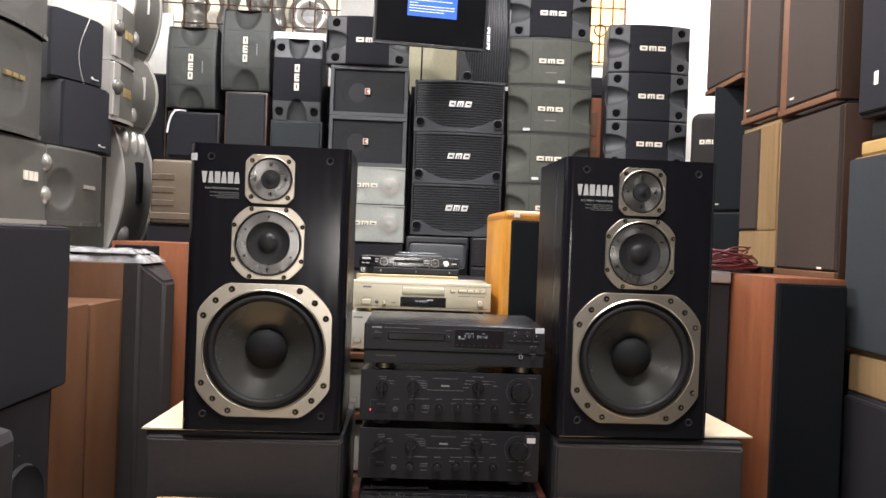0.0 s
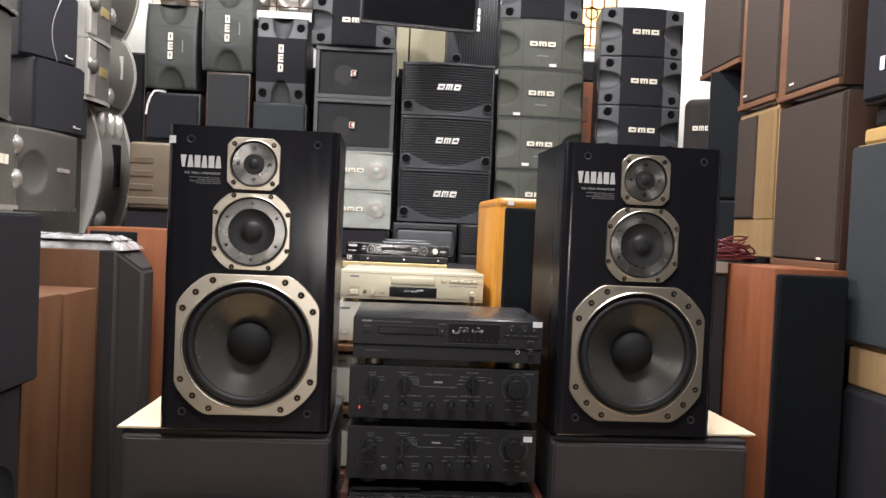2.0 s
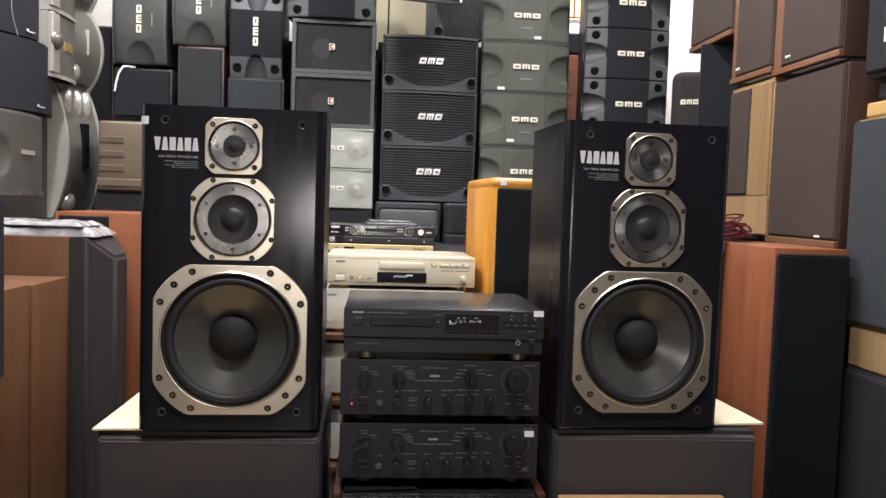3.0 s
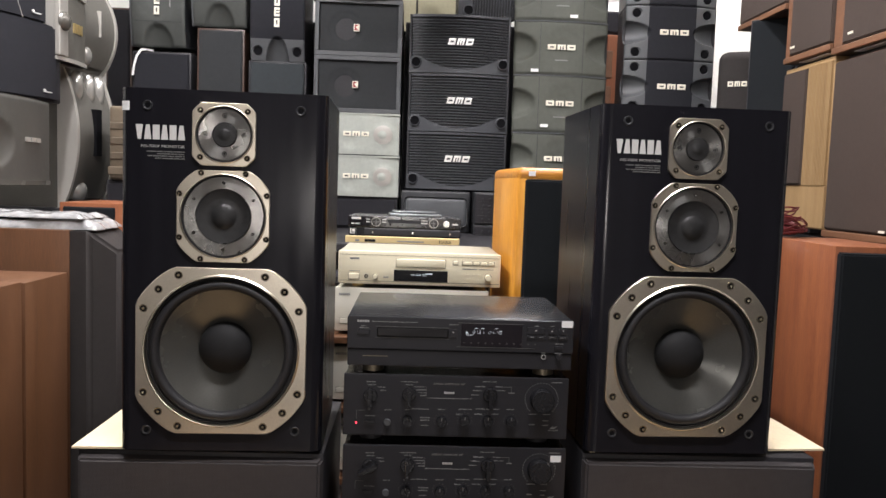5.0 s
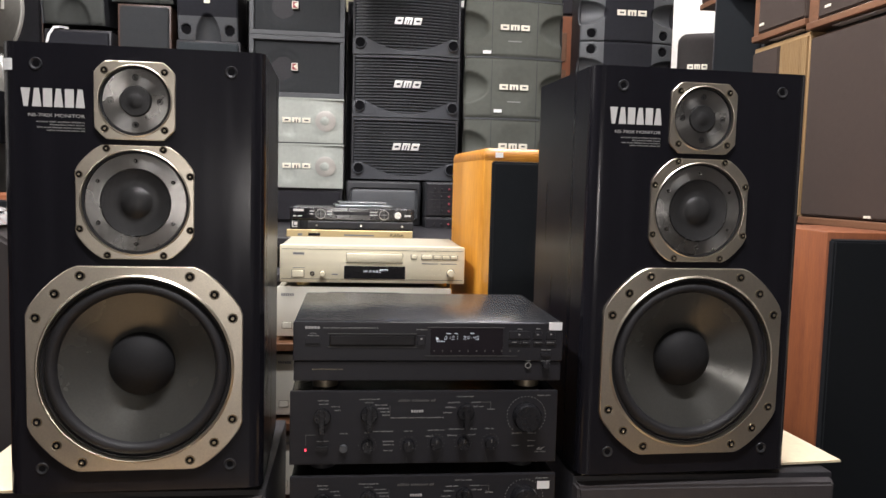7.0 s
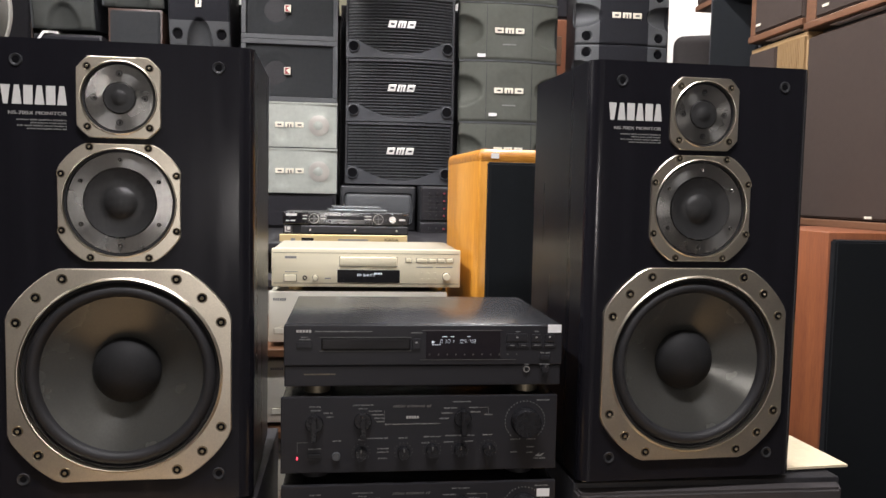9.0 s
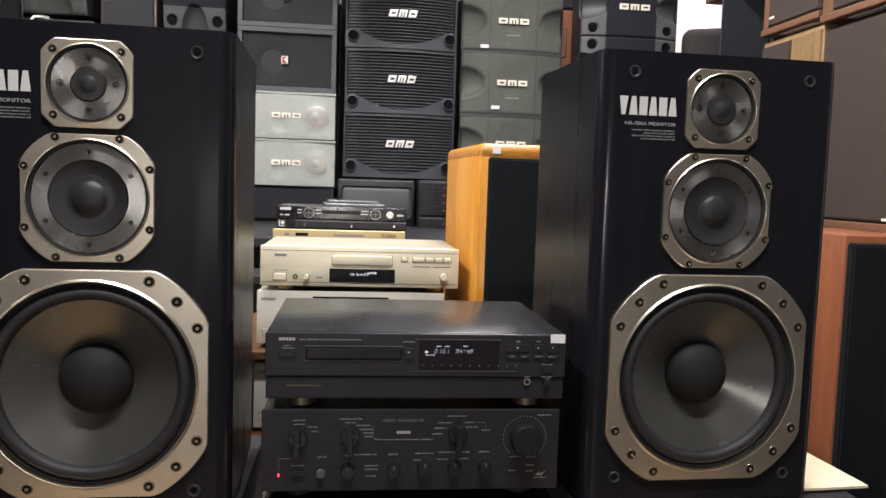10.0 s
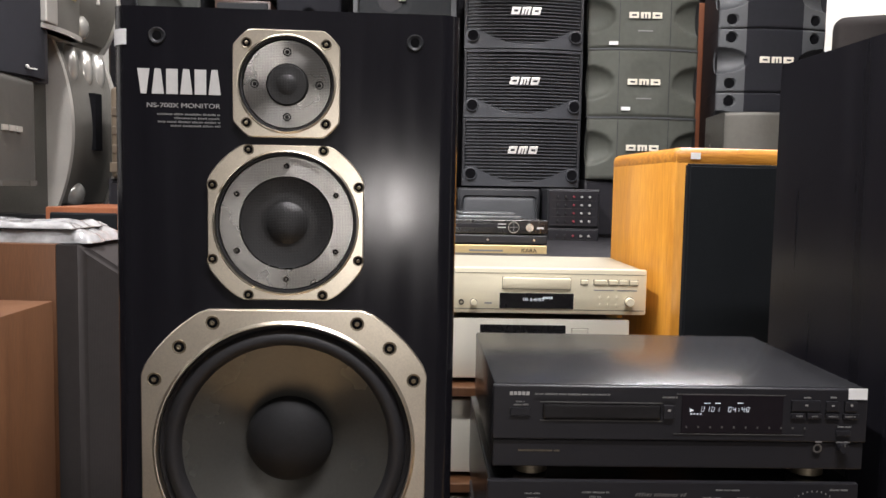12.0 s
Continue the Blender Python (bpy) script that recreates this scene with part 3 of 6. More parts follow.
# ---- what the monitors stand on ----
def grille_speaker(name, m, w, h, d, wood, cloth, label, margin=(0.02, 0.02, 0.02, 0.02), proud=0.012, badge=None, category="loudspeaker", group="", chamfer=0.004, edge=0.003, badge_mat=None):
    """A box cabinet with a cloth front. margin: left, right, bottom, top of the cover."""
    t = thing(name, m, label, category, group)
    part("cabinet", box(-w / 2, w / 2, 0, d, 0, h, edge), wood, t, "", 40)
    x0, x1, z0, z1 = -w / 2 + margin[0], w / 2 - margin[1], margin[2], h - margin[3]
    b = box(x0, x1, -proud, 0.002, z0, z1)
    front = [f for f in b.faces if f.normal.y < -0.5]
    c = min(chamfer, proud * 0.9)
    for v in front[0].verts:
        v.co.x += c if v.co.x < (x0 + x1) / 2 else -c
        v.co.z += c if v.co.z < (z0 + z1) / 2 else -c
    bmesh.ops.bevel(b, geom=[e for e in b.edges if min(v.co.y for v in e.verts) < 0], offset=min(0.004, proud * 0.3), segments=2, affect="EDGES")
    part("grille", b, cloth, t, "", 40)
    if badge:
        bx, bz, bw, bh = badge
        part("badge", box(bx, bx + bw, -proud - 0.002, -proud + 0.001, bz, bz + bh, 0.0006), badge_mat or PLATE, t, "small metal badge")
    return t


for x0, x1, y, z in ((-0.556, -0.102, 1.838, 0.5785), (0.392, 0.848, 1.856, 0.585)):
    grille_speaker("stand_speaker", pose((x0 + x1) / 2, y, 0), x1 - x0, z, 0.36, VINYL_BLACK, CLOTH_CHAR, "large black cloth-fronted loudspeaker used as a stand", (0.0, 0.0, 0.0, 0.008), 0.016, group="stand speakers", chamfer=0.006)
b = prism([(-0.565, 1.83), (-0.145, 1.845), (-0.145, 2.2), (-0.56, 2.205), (-0.562, 2.0)], 0, 0.004)
for v in b.verts:
    v.co = Vector((v.co.x, v.co.z, v.co.y))
solid("cardboard_sheet", b, CARD, pose(0, 0, 0.5815), "cream cardboard sheet laid under a monitor", "cardboard", group="cardboard sheets")
b = prism([(0.405, 1.85), (0.885, 1.89), (0.872, 2.1), (0.86, 2.215), (0.405, 2.21)], 0, 0.004)
for v in b.verts:
    v.co = Vector((v.co.x, v.co.z, v.co.y))
solid("cardboard_sheet", b, CARD, pose(0, 0, 0.589), "cream cardboard sheet laid under a monitor", "cardboard", group="cardboard sheets")
for x0, x1, y in ((-0.50, -0.13, 1.762), (0.40, 0.765, 1.83)):
    t = thing("wooden_speaker", pose((x0 + x1) / 2, y - 0.30, 0), "light wooden loudspeaker cabinet standing on the floor", "loudspeaker", "front cabinets")
    part("cabinet", box(-(x1 - x0) / 2, (x1 - x0) / 2, 0, 0.295, 0, 0.453, 0.004), WOOD_LIGHT, t, "", 40)
    part("grille", box(-(x1 - x0) / 2 + 0.015, (x1 - x0) / 2 - 0.015, -0.012, 0.001, 0.015, 0.425, 0.004), CLOTH_BLACK, t)


# ---- hi-fi components ----
def knob(r, depth, x, z, y, parent, mat=PANEL_BLACK, name="knob", pointer=True):
    k = part(name, lathe([(r, y), (r, y - depth * 0.8), (r * 0.9, y - depth), (0, y - depth)], x, z, 24), mat, parent, "", 40)
    if pointer:
        part("pointer", box(x - 0.0008, x + 0.0008, y - depth - 0.0006, y - depth + 0.0002, z + r * 0.35, z + r * 0.9), DIM_INK, k)
    return k


def foot(x, y, parent, h=0.014, r=0.02, mat=BADGE_GOLD):
    b = lathe([(0, 0), (r, 0), (r, h), (0, h)], 0, 0, 20)
    for v in b.verts:
        v.co = Vector((x + v.co.x, y + v.co.z, -h + v.co.y))
    part("foot", b, mat, parent, "brass-ringed foot" if mat is BADGE_GOLD else "", 40)


def brand_blocks(x, z, w, h, y, parent, mat=WHITE_INK, n=5):
    s = w / n
    part("brand_mark", bars([(x + k * s, x + k * s + s * 0.78, z, z + h) for k in range(n)], y), mat, parent)


def amplifier(m, first):
    w, h, d = 0.42, 0.1175, 0.36
    t = thing("amplifier", m, "black stereo amplifier with lever selectors and a large volume knob", "amplifier", "stacked components")
    part("case", box(-w / 2 + 0.002, w / 2 - 0.002, 0.006, d, 0, h - 0.001, 0.002), STEEL_BLACK, t)
    part("front_panel", box(-w / 2, w / 2, 0, 0.008, 0.0015, h, 0.0015), PANEL_BLACK, t)
    s = 0.42 / 964

    def px(x):
        return -w / 2 + (x - 36) * s

    def pz(y):
        return h - (y - 395) * s

    for k, (x, y) in enumerate(((150, 487), (315, 480), (662, 475))):
        b = lathe([(0.0135, 0.0), (0.0135, -0.004), (0.012, -0.006), (0, -0.006)], px(x), pz(y), 24)
        sel = part("selector", b, KNOB, t, "", 40)
        bl = box(-0.0042, 0.0042, -0.024, -0.005, -0.0215, 0.0175, 0.0012)
        turn = 62 if (k == 0 and not first) else 0
        bmesh.ops.rotate(bl, verts=bl.verts, cent=(0, 0, 0), matrix=Matrix.Rotation(radians(turn), 3, "Y"))
        part("lever", moved(bl, px(x), 0, pz(y)), KNOB, sel)
    knob(0.0225, 0.02, px(885), pz(487), 0, t, KNOB, "volume_knob", False)
    ticks = bmesh.new()
    for k in range(28):
        a = radians(-45 + k * 270 / 27)
        x, z = px(885) + 0.031 * math.cos(a), pz(487) + 0.031 * math.sin(a)
        box(x - 0.0006, x + 0.0006, -0.0006, 0.0002, z - 0.0009, z + 0.0009, bm=ticks)
    part("volume_scale", ticks, GREY_INK, t)
    for x, y in ((310, 590), (457, 590), (556, 584), (655, 584), (755, 584)):
        knob(0.0095, 0.014, px(x), pz(y), 0, t, KNOB)
        tk = bmesh.new()
        for k in range(11):
            a = radians(-30 + k * 24)
            box(px(x) + 0.0135 * math.cos(a) - 0.0005, px(x) + 0.0135 * math.cos(a) + 0.0005, -0.0005, 0.0002, pz(y) + 0.0135 * math.sin(a) - 0.0005, pz(y) + 0.0135 * math.sin(a) + 0.0005, bm=tk)
        part("knob_scale", tk, DIM_INK, t)
    knob(0.0062, 0.006, px(225), pz(601), 0, t, PLASTIC_GREY, "push_button", False)
    part("power_button", box(px(128), px(172), -0.004, 0.001, pz(608), pz(592), 0.001), STEEL_BLACK, t)
    if first:
        part("power_light", box(px(90), px(94.5), -0.002, 0.001, pz(612), pz(602), 0.0005), RED_LED, t, "lit red indicator")
    brand_blocks(px(465), pz(473), 45 * s, 9 * s, 0, t, SOFT_INK)
    part("script_line", fine_print([(px(420), px(552), pz(429))], 0, 9 * s, 5, 0.5), DIM_INK, t)
    part("panel_line", fine_print([(px(392), px(582), pz(492))], 0, 4.2 * s, 8), GREY_INK, t)
    small = [(133, 172, 428), (180, 210, 450), (138, 170, 441), (192, 214, 464), (280, 350, 424), (300, 330, 436), (336, 378, 445), (345, 385, 458), (355, 388, 470), (362, 388, 482),
             (628, 690, 415), (596, 640, 437), (588, 625, 455), (580, 612, 474), (683, 718, 436), (690, 730, 452), (740, 768, 462), (925, 972, 412), (212, 242, 548),
             (300, 320, 545), (330, 400, 541), (440, 470, 541), (527, 585, 538), (603, 705, 535), (735, 768, 534), (520, 545, 560), (598, 630, 558), (672, 700, 556),
             (365, 405, 578), (365, 405, 590), (368, 400, 612), (835, 870, 552), (893, 922, 552), (835, 860, 598), (893, 918, 580), (893, 918, 600), (130, 172, 575), (920, 960, 622)]
    part("panel_lettering", fine_print([(px(a), px(b), pz(y)) for a, b, y in small], 0, 4.6 * s, 11), GREY_INK, t, "fine unreadable panel lettering")
    part("panel_frame_lines", bars([(px(92), px(93.5), pz(590), pz(552)), (px(92), px(128), pz(553.5), pz(552)), (px(388), px(389.5), pz(485), pz(445)), (px(752), px(753.5), pz(462), pz(436)), (px(718), px(753), pz(437.5), pz(436))], 0), DIM_INK, t)
    part("corner_mark", prism([(px(925), pz(614)), (px(940), pz(603)), (px(938), pz(612)), (px(958), pz(602)), (px(945), pz(616))], -0.0006, 0.0002), GREY_INK, t)
    for x in (-0.16, 0.16):
        for y in (0.04, 0.31):
            foot(x, y, t, 0.012, 0.02, RUBBER)
    return t


amplifier(pose(0.1445, 1.828, 0.4835), False)
amplifier(pose(0.1435, 1.828, 0.6185), True)
solid("price_sticker", box(0, 0.02, -0.0008, 0, 0, 0.0125), PAPER, pose(0.325, 1.8278, 0.576), "white price sticker on an amplifier front", "sticker")


SEGMENTS = {"0": "abcdef", "1": "bc", "4": "bcfg", "8": "abcdefg", "5": "acdfg", "2": "abdeg"}


def digits(name, words, x, z, w, h, step, y, mat, parent):
    """Slanted seven-segment digits; x and z are the lower left corner."""
    b, k, q = bmesh.new(), w * 0.085, 0.14
    for i, ch in enumerate(words):
        x0 = x + i * step
        places = {"a": (0, w, h - k, h), "d": (0, w, 0, k), "g": (0, w, (h - k) / 2, (h + k) / 2), "b": (w - k, w, h / 2, h), "c": (w - k, w, 0, h / 2), "e": (0, k, 0, h / 2), "f": (0, k, h / 2, h)}
        rows = [places[c] for c in SEGMENTS.get(ch, "")] or [(w * 0.4, w * 0.6, h * 0.2, h * 0.3), (w * 0.4, w * 0.6, h * 0.7, h * 0.8)]
        for a0, a1, z0, z1 in rows:
            n = len(b.verts)
            bars([(x0 + a0, x0 + a1, z + z0, z + z1)], y, b)
            b.verts.ensure_lookup_table()
            for v in b.verts[n:]:
                v.co.x += (v.co.z - z) * q
    return part(name, b, mat, parent, "lit digits")


def compact_disc_player(m):
    w, h, d = 0.42, 0.094, 0.31
    t = thing("compact_disc_player", m, "black compact disc player showing a lit track time", "disc player", "stacked components")
    s = 0.42 / 963

    def px(x):
        return -w / 2 + (x - 52) * s

    def pz(y):
        return h - (y - 148) * s

    part("case", box(-w / 2 + 0.001, w / 2 - 0.001, 0.006, d, 0.001, h, 0.003), STEEL_BLACK, t, "satin black steel cover", 40)
    part("front_panel", box(-w / 2, w / 2, 0, 0.008, pz(290), h - 0.0015, 0.0015), PANEL_BLACK, t)
    part("lower_panel", box(-w / 2 + 0.001, w / 2 - 0.001, 0.003, 0.01, 0.0, pz(293), 0.0015), PANEL_BLACK, t)
    part("tray", box(px(178), px(480), -0.003, 0.001, pz(236), pz(196), 0.0028), TRAY, t, "glossy closed disc tray")
    part("eject_button", box(px(486), px(515), -0.003, 0.001, pz(233), pz(197), 0.001), PANEL_BLACK, t)
    disp = part("display_window", box(px(534), px(795), -0.0012, 0.001, pz(268), pz(170), 0.0005), DISPLAY, t, "dark display window")
    part("display_trim", bars([(px(520), px(800), pz(169), pz(167.6)), (px(515), px(850), pz(272), pz(270.6))], -0.0004), DIM_INK, t)
    part("tray_surround", bars([(px(172), px(484), pz(193.5), pz(191.5)), (px(172), px(484), pz(241), pz(238.5))], -0.0004), DIM_INK, t)
    digits("track_number", "0101", px(583), pz(212), 7.2 * s, 12 * s, 13 * s, -0.0012, VFD, disp)
    digits("track_time", "04:48", px(652), pz(212), 7.2 * s, 12 * s, 11.5 * s, -0.0012, VFD, disp)
    part("play_mark", prism([(px(554), pz(214)), (px(565), pz(209)), (px(554), pz(204))], -0.0017, -0.001), VFD, disp)
    part("display_marks", bars([(px(590), px(606), pz(191), pz(189.4)), (px(618), px(632), pz(191), pz(189.4)), (px(676), px(690), pz(190), pz(188.4))] + [(px(556) + k * 8 * s, px(556) + k * 8 * s + 4 * s, pz(220), pz(217)) for k in range(4)], -0.0012), VFD, disp)
    part("track_dots", bars([(px(545 + 30.5 * k), px(549 + 30.5 * k), pz(255), pz(250)) for k in range(11)], -0.0013), DIM_INK, disp)
    for a, b, y0, y1 in ((95, 147, 228, 207), (815, 890, 208, 180), (905, 938, 208, 182), (953, 985, 208, 182), (815, 853, 228, 214), (857, 895, 228, 214), (905, 942, 228, 214), (950, 990, 228, 214), (935, 972, 272, 258)):
        part("button", box(px(a), px(b), -0.0025, 0.001, pz(y0), pz(y1), 0.0008), PANEL_BLACK, t)
    part("button_marks", bars([(px(849), px(856), pz(194), pz(190)), (px(918), px(924), pz(194), pz(190)), (px(966), px(972), pz(193), pz(188)), (px(497), px(504), pz(212), pz(207))], -0.003), SOFT_INK, t)
    brand_blocks(px(94), pz(176), 52 * s, 9 * s, 0, t, SOFT_INK)
    rows = [(157, 348, 171, 0), (110, 130, 191, 0), (104, 140, 199, 0), (482, 520, 176, 0), (846, 862, 172, 0), (914, 930, 171, 0), (828, 843, 220, -0.0025), (868, 884, 220, -0.0025), (912, 935, 220, -0.0025), (955, 980, 220, -0.0025),
            (936, 972, 247, 0), (880, 900, 287, 0), (935, 972, 287, 0)]
    part("panel_lettering", fine_print([(px(a), px(b), pz(y)) for a, b, y, o in rows], -0.0022, 4.2 * s, 13), GREY_INK, t, "fine unreadable panel lettering")
    part("gold_script", fine_print([(px(120), px(225), pz(321))], 0.003, 5 * s, 17), BOLT, t)
    part("headphone_socket", lathe([(0.0052, 0.003), (0.0052, 0.0), (0.0032, 0.0), (0.0028, 0.004), (0, 0.004)], px(890), pz(306), 20), CHROME, t, "chrome ringed socket", 40)
    knob(0.006, 0.008, px(955), pz(303), 0.003, t)
    for x in (-0.162, 0.162):
        for y in (0.04, 0.27):
            foot(x, y, t, 0.0145, 0.02, BOLT)
    return t


compact_disc_player(pose(0.1475, 1.826, 0.752))
solid("price_sticker", box(0, 0.021, -0.0008, 0, 0, 0.0125), PAPER, pose(0.3345, 1.8255, 0.8335), "white price sticker on the disc player", "sticker")

t = thing("receiver", pose(0.147, 1.80, 0.335), "glossy black receiver with dark wooden side cheeks", "receiver", "stacked components")
part("case", box(-0.205, 0.205, 0.004, 0.36, 0, 0.124, 0.003), GLOSS_BLACK, t)
part("glass_front", box(-0.205, 0.205, -0.004, 0.003, 0.006, 0.12, 0.0015), GLOSS_BLACK, t)
for s in (-1, 1):
    part("side_cheek", box(s * 0.214 - 0.009, s * 0.214 + 0.009, 0, 0.36, 0, 0.128, 0.003), material("rosewood", (0.09, 0.03, 0.02), 0.3, 0, 0.4, 6, 60, 0.1), t, "dark rosewood cheek")
brand_blocks(-0.19, 0.1, 0.045, 0.007, -0.004, t, WHITE_INK, 6)
solid("price_sticker", box(0, 0.02, -0.0008, 0, 0, 0.012), PAPER, pose(0.128, 1.7958, 0.43), "white price sticker on a receiver front", "sticker")
solid("warranty_leaflet", box(0, 0.15, 0, 0.10, 0, 0.0015), GLOSS_BLACK, pose(-0.05, 1.815, 0.4635, 0, 0, 3), "thin black leaflet under an amplifier", "leaflet")
t = thing("component_rack", pose(0.147, 1.80, 0), "low black rack carrying the stacked components", "rack")
part("top_board", box(-0.24, 0.24, -0.01, 0.42, 0.315, 0.335, 0.003), VINYL_BLACK, t)
for s in (-1, 1):
    part("side_board", box(s * 0.23 - 0.01, s * 0.23 + 0.01, 0, 0.41, 0, 0.315, 0.002), VINYL_BLACK, t)
part("lower_shelf", box(-0.22, 0.22, 0, 0.41, 0.12, 0.138), VINYL_BLACK, t)

# ---- gold and silver players on a shelf behind ----
t = thing("shelf_unit", pose(0, 2.44, 0), "wooden shelf stacked with pale players", "shelf")
for z in (0.683, 0.495, 0.30):
    part("shelf_board", box(-0.27, 0.34, 0, 0.5, z - 0.018, z, 0.002), WOOD_BROWN, t)
for x in (-0.26, 0.33):
    part("post", box(x - 0.01, x + 0.01, 0.01, 0.49, 0, 0.665), WOOD_BROWN, t)


def pale_player(m, w, h, d, mat, label, kind):
    t = thing("disc_player", m, label, "disc player", "pale players")
    part("case", box(-w / 2 + 0.002, w / 2 - 0.002, 0.01, d, 0.0, h - 0.002, 0.002), CASE_OLIVE, t, "dull champagne steel cover")
    part("front_panel", box(-w / 2, w / 2, 0, 0.012, 0.0, h, 0.003), mat, t, "", 40)
    s = w / 677

    def px(x):
        return -w / 2 + (x - 148) * s

    def pz(y):
        return h - (y - 405) * s

    def joint(x0, x1, z0, z1):
        part("joint", box(x0 - 0.0011, x1 + 0.0011, -0.0006, 0.001, z0 - 0.0013, z1 + 0.0009), BOLT, t)

    if kind == "gold":
        joint(px(388), px(593), pz(467), pz(433))
        joint(px(192), px(235), pz(523), pz(499))
        for a, b in ((625, 645), (664, 703), (709, 735), (741, 766), (772, 797)):
            joint(px(a), px(b), pz(451), pz(437))
        part("jog_joint", lathe([(0.0098, -0.0006), (0, -0.0006)], px(773), pz(502), 20), BOLT, t)
        part("level_joint", lathe([(0.0072, -0.0006), (0, -0.0006)], px(302), pz(510), 20), BOLT, t)
        part("lower_groove", box(-w / 2 + 0.004, w / 2 - 0.004, -0.0006, 0.001, 0.008, 0.0092), BOLT, t)
        part("upper_groove", box(-w / 2 + 0.004, w / 2 - 0.004, -0.0006, 0.001, h - 0.0105, h - 0.0095), BOLT, t)
        part("tray", box(px(388), px(593), -0.006, 0.001, pz(467), pz(433), 0.003), mat, t, "", 40)
        part("display_window", box(px(380), px(604), -0.001, 0.001, pz(527), pz(480), 0.0005), GLOSS_BLACK, t, "black display window")
        text("track_time", "10 5:4:52", 0.0075, px(448), -0.0016, pz(503), VFD, t, 62 * s)
        part("display_marks", bars([(px(512) + k * 6 * s, px(512) + k * 6 * s + 3.5 * s, pz(497), pz(490)) for k in range(5)], -0.001), VFD, t)
        for a, b in ((625, 645), (664, 703), (709, 735), (741, 766), (772, 797)):
            part("button", box(px(a), px(b), -0.004, 0.001, pz(451), pz(437), 0.0015), mat, t)
        part("button_lines", bars([(px(665), px(725), pz(470), pz(467)), (px(735), px(795), pz(470), pz(467)), (px(195), px(235), pz(441), pz(433)), (px(195), px(240), pz(490), pz(488)), (px(335), px(357), pz(514), pz(510))], 0), GREY_INK, t)
        for i in range(3):
            for j in range(2):
                part("small_button", lathe([(0.0025, 0), (0.0025, -0.002), (0, -0.002)], px(685 + 25 * i), pz(491 + 22 * j), 10), mat, t)
        knob(0.0085, 0.012, px(773), pz(502), 0, t, mat, "jog_knob", False)
        part("power_button", box(px(192), px(235), -0.003, 0.001, pz(523), pz(499), 0.0015), mat, t)
        part("headphone_socket", lathe([(0.005, 0), (0.005, -0.002), (0.003, -0.002), (0.003, 0.003), (0, 0.003)], px(265), pz(510), 16), HOLE, t)
        knob(0.006, 0.01, px(302), pz(510), 0, t, mat, "level_knob", False)
    else:
        joint(px(640), px(690), h - 0.030, h - 0.018)
        joint(px(170), px(205), 0.02, 0.034)
        part("tray_slot", box(px(345), px(620), -0.0015, 0.001, h - 0.034, h - 0.012, 0.001), GLOSS_BLACK, t, "dark disc slot")
        part("eject_button", box(px(640), px(690), -0.003, 0.001, h - 0.030, h - 0.018, 0.001), mat, t)
        part("power_button", box(px(170), px(205), -0.003, 0.001, 0.02, 0.034, 0.001), mat, t)
        brand_blocks(px(165), h - 0.022, 0.03, 0.006, 0, t, GREY_INK, 6)
    for x in (-w * 0.38, w * 0.38):
        for y in (0.04, d - 0.04):
            foot(x, y, t, 0.01, 0.016, BADGE_GOLD)
    return t


pale_player(pose(0.073, 2.468, 0.822), 0.432, 0.088, 0.30, GOLD_PANEL, "champagne gold disc player with a lit display", "gold")
pale_player(pose(0.055, 2.475, 0.693), 0.41, 0.118, 0.30, SILVER_PANEL, "pale silver disc player under the gold one", "silver")
pale_player(pose(0.045, 2.475, 0.505), 0.40, 0.145, 0.28, SILVER_PANEL, "pale silver component on the lower shelf", "silver")
pale_player(pose(0.045, 2.475, 0.31), 0.40, 0.145, 0.28, SILVER_PANEL, "pale silver component on the lowest shelf", "silver")

# ---- pine speaker ----
t = grille_speaker("pine_speaker", pose(0.455, 2.425, 0, 0, 0, 3), 0.275, 1.143, 0.40, WOOD_PINE, CLOTH_INK, "honey pine floor-standing loudspeaker with a dark cloth front", (0.02, 0.02, 0.06, 0.028), 0.01, edge=0.014)
PINE_END = material("pine_cross_grain", (0.62, 0.29, 0.045), 0.35, 0, 0.2, 9, 60, 0.05, (0.6, 8, 14), second=(0.30, 0.095, 0.012), coat=0.06)
part("top_board", box(-0.1382, 0.1382, -0.0012, 0.4008, 1.104, 1.1438, 0.017, 5), PINE_END, t, "pine board with bold cross grain", 40)
solid("price_tag", box(0, 0.018, -0.001, 0.0, 0, 0.012), PAPER, pose(0.346, 2.4165, 1.122), "white price tag on the pine cabinet", "tag")


# ---- display bench and the karaoke speakers along the far wall ----
t = thing("display_bench", pose(0, 3.22, 0), "long dark bench under the stacked speakers", "bench")
part("bench_top", box(-1.80, 1.95, 0, 1.5, 0.84, 0.87, 0.003), VINYL_BLACK, t)
for x in (-1.7, -0.6, 0.6, 1.75):
    part("bench_leg", box(x - 0.03, x + 0.03, 0.05, 1.45, 0, 0.84), VINYL_BLACK, t)


def arc(x, w, sag):
    return -sag * (1 - (2 * x / w) ** 2)


def shell(w, h, d, sag, taper=0.86, n=20):
    """Open-fronted body on a plan with a bowed front."""
    b = bmesh.new()
    plan = [(-w / 2 + w * k / n, arc(-w / 2 + w * k / n, w, sag) + 0.002) for k in range(n + 1)] + [(w / 2 * taper, d), (-w / 2 * taper, d)]
    low = [b.verts.new((x, y, 0)) for x, y in plan]
    high = [b.verts.new((x, y, h)) for x, y in plan]
    b.faces.new(low[::-1])
    b.faces.new(high)
    m = len(plan)
    for k in range(n, m):
        b.faces.new((low[k], low[(k + 1) % m], high[(k + 1) % m], high[k]))
    return b


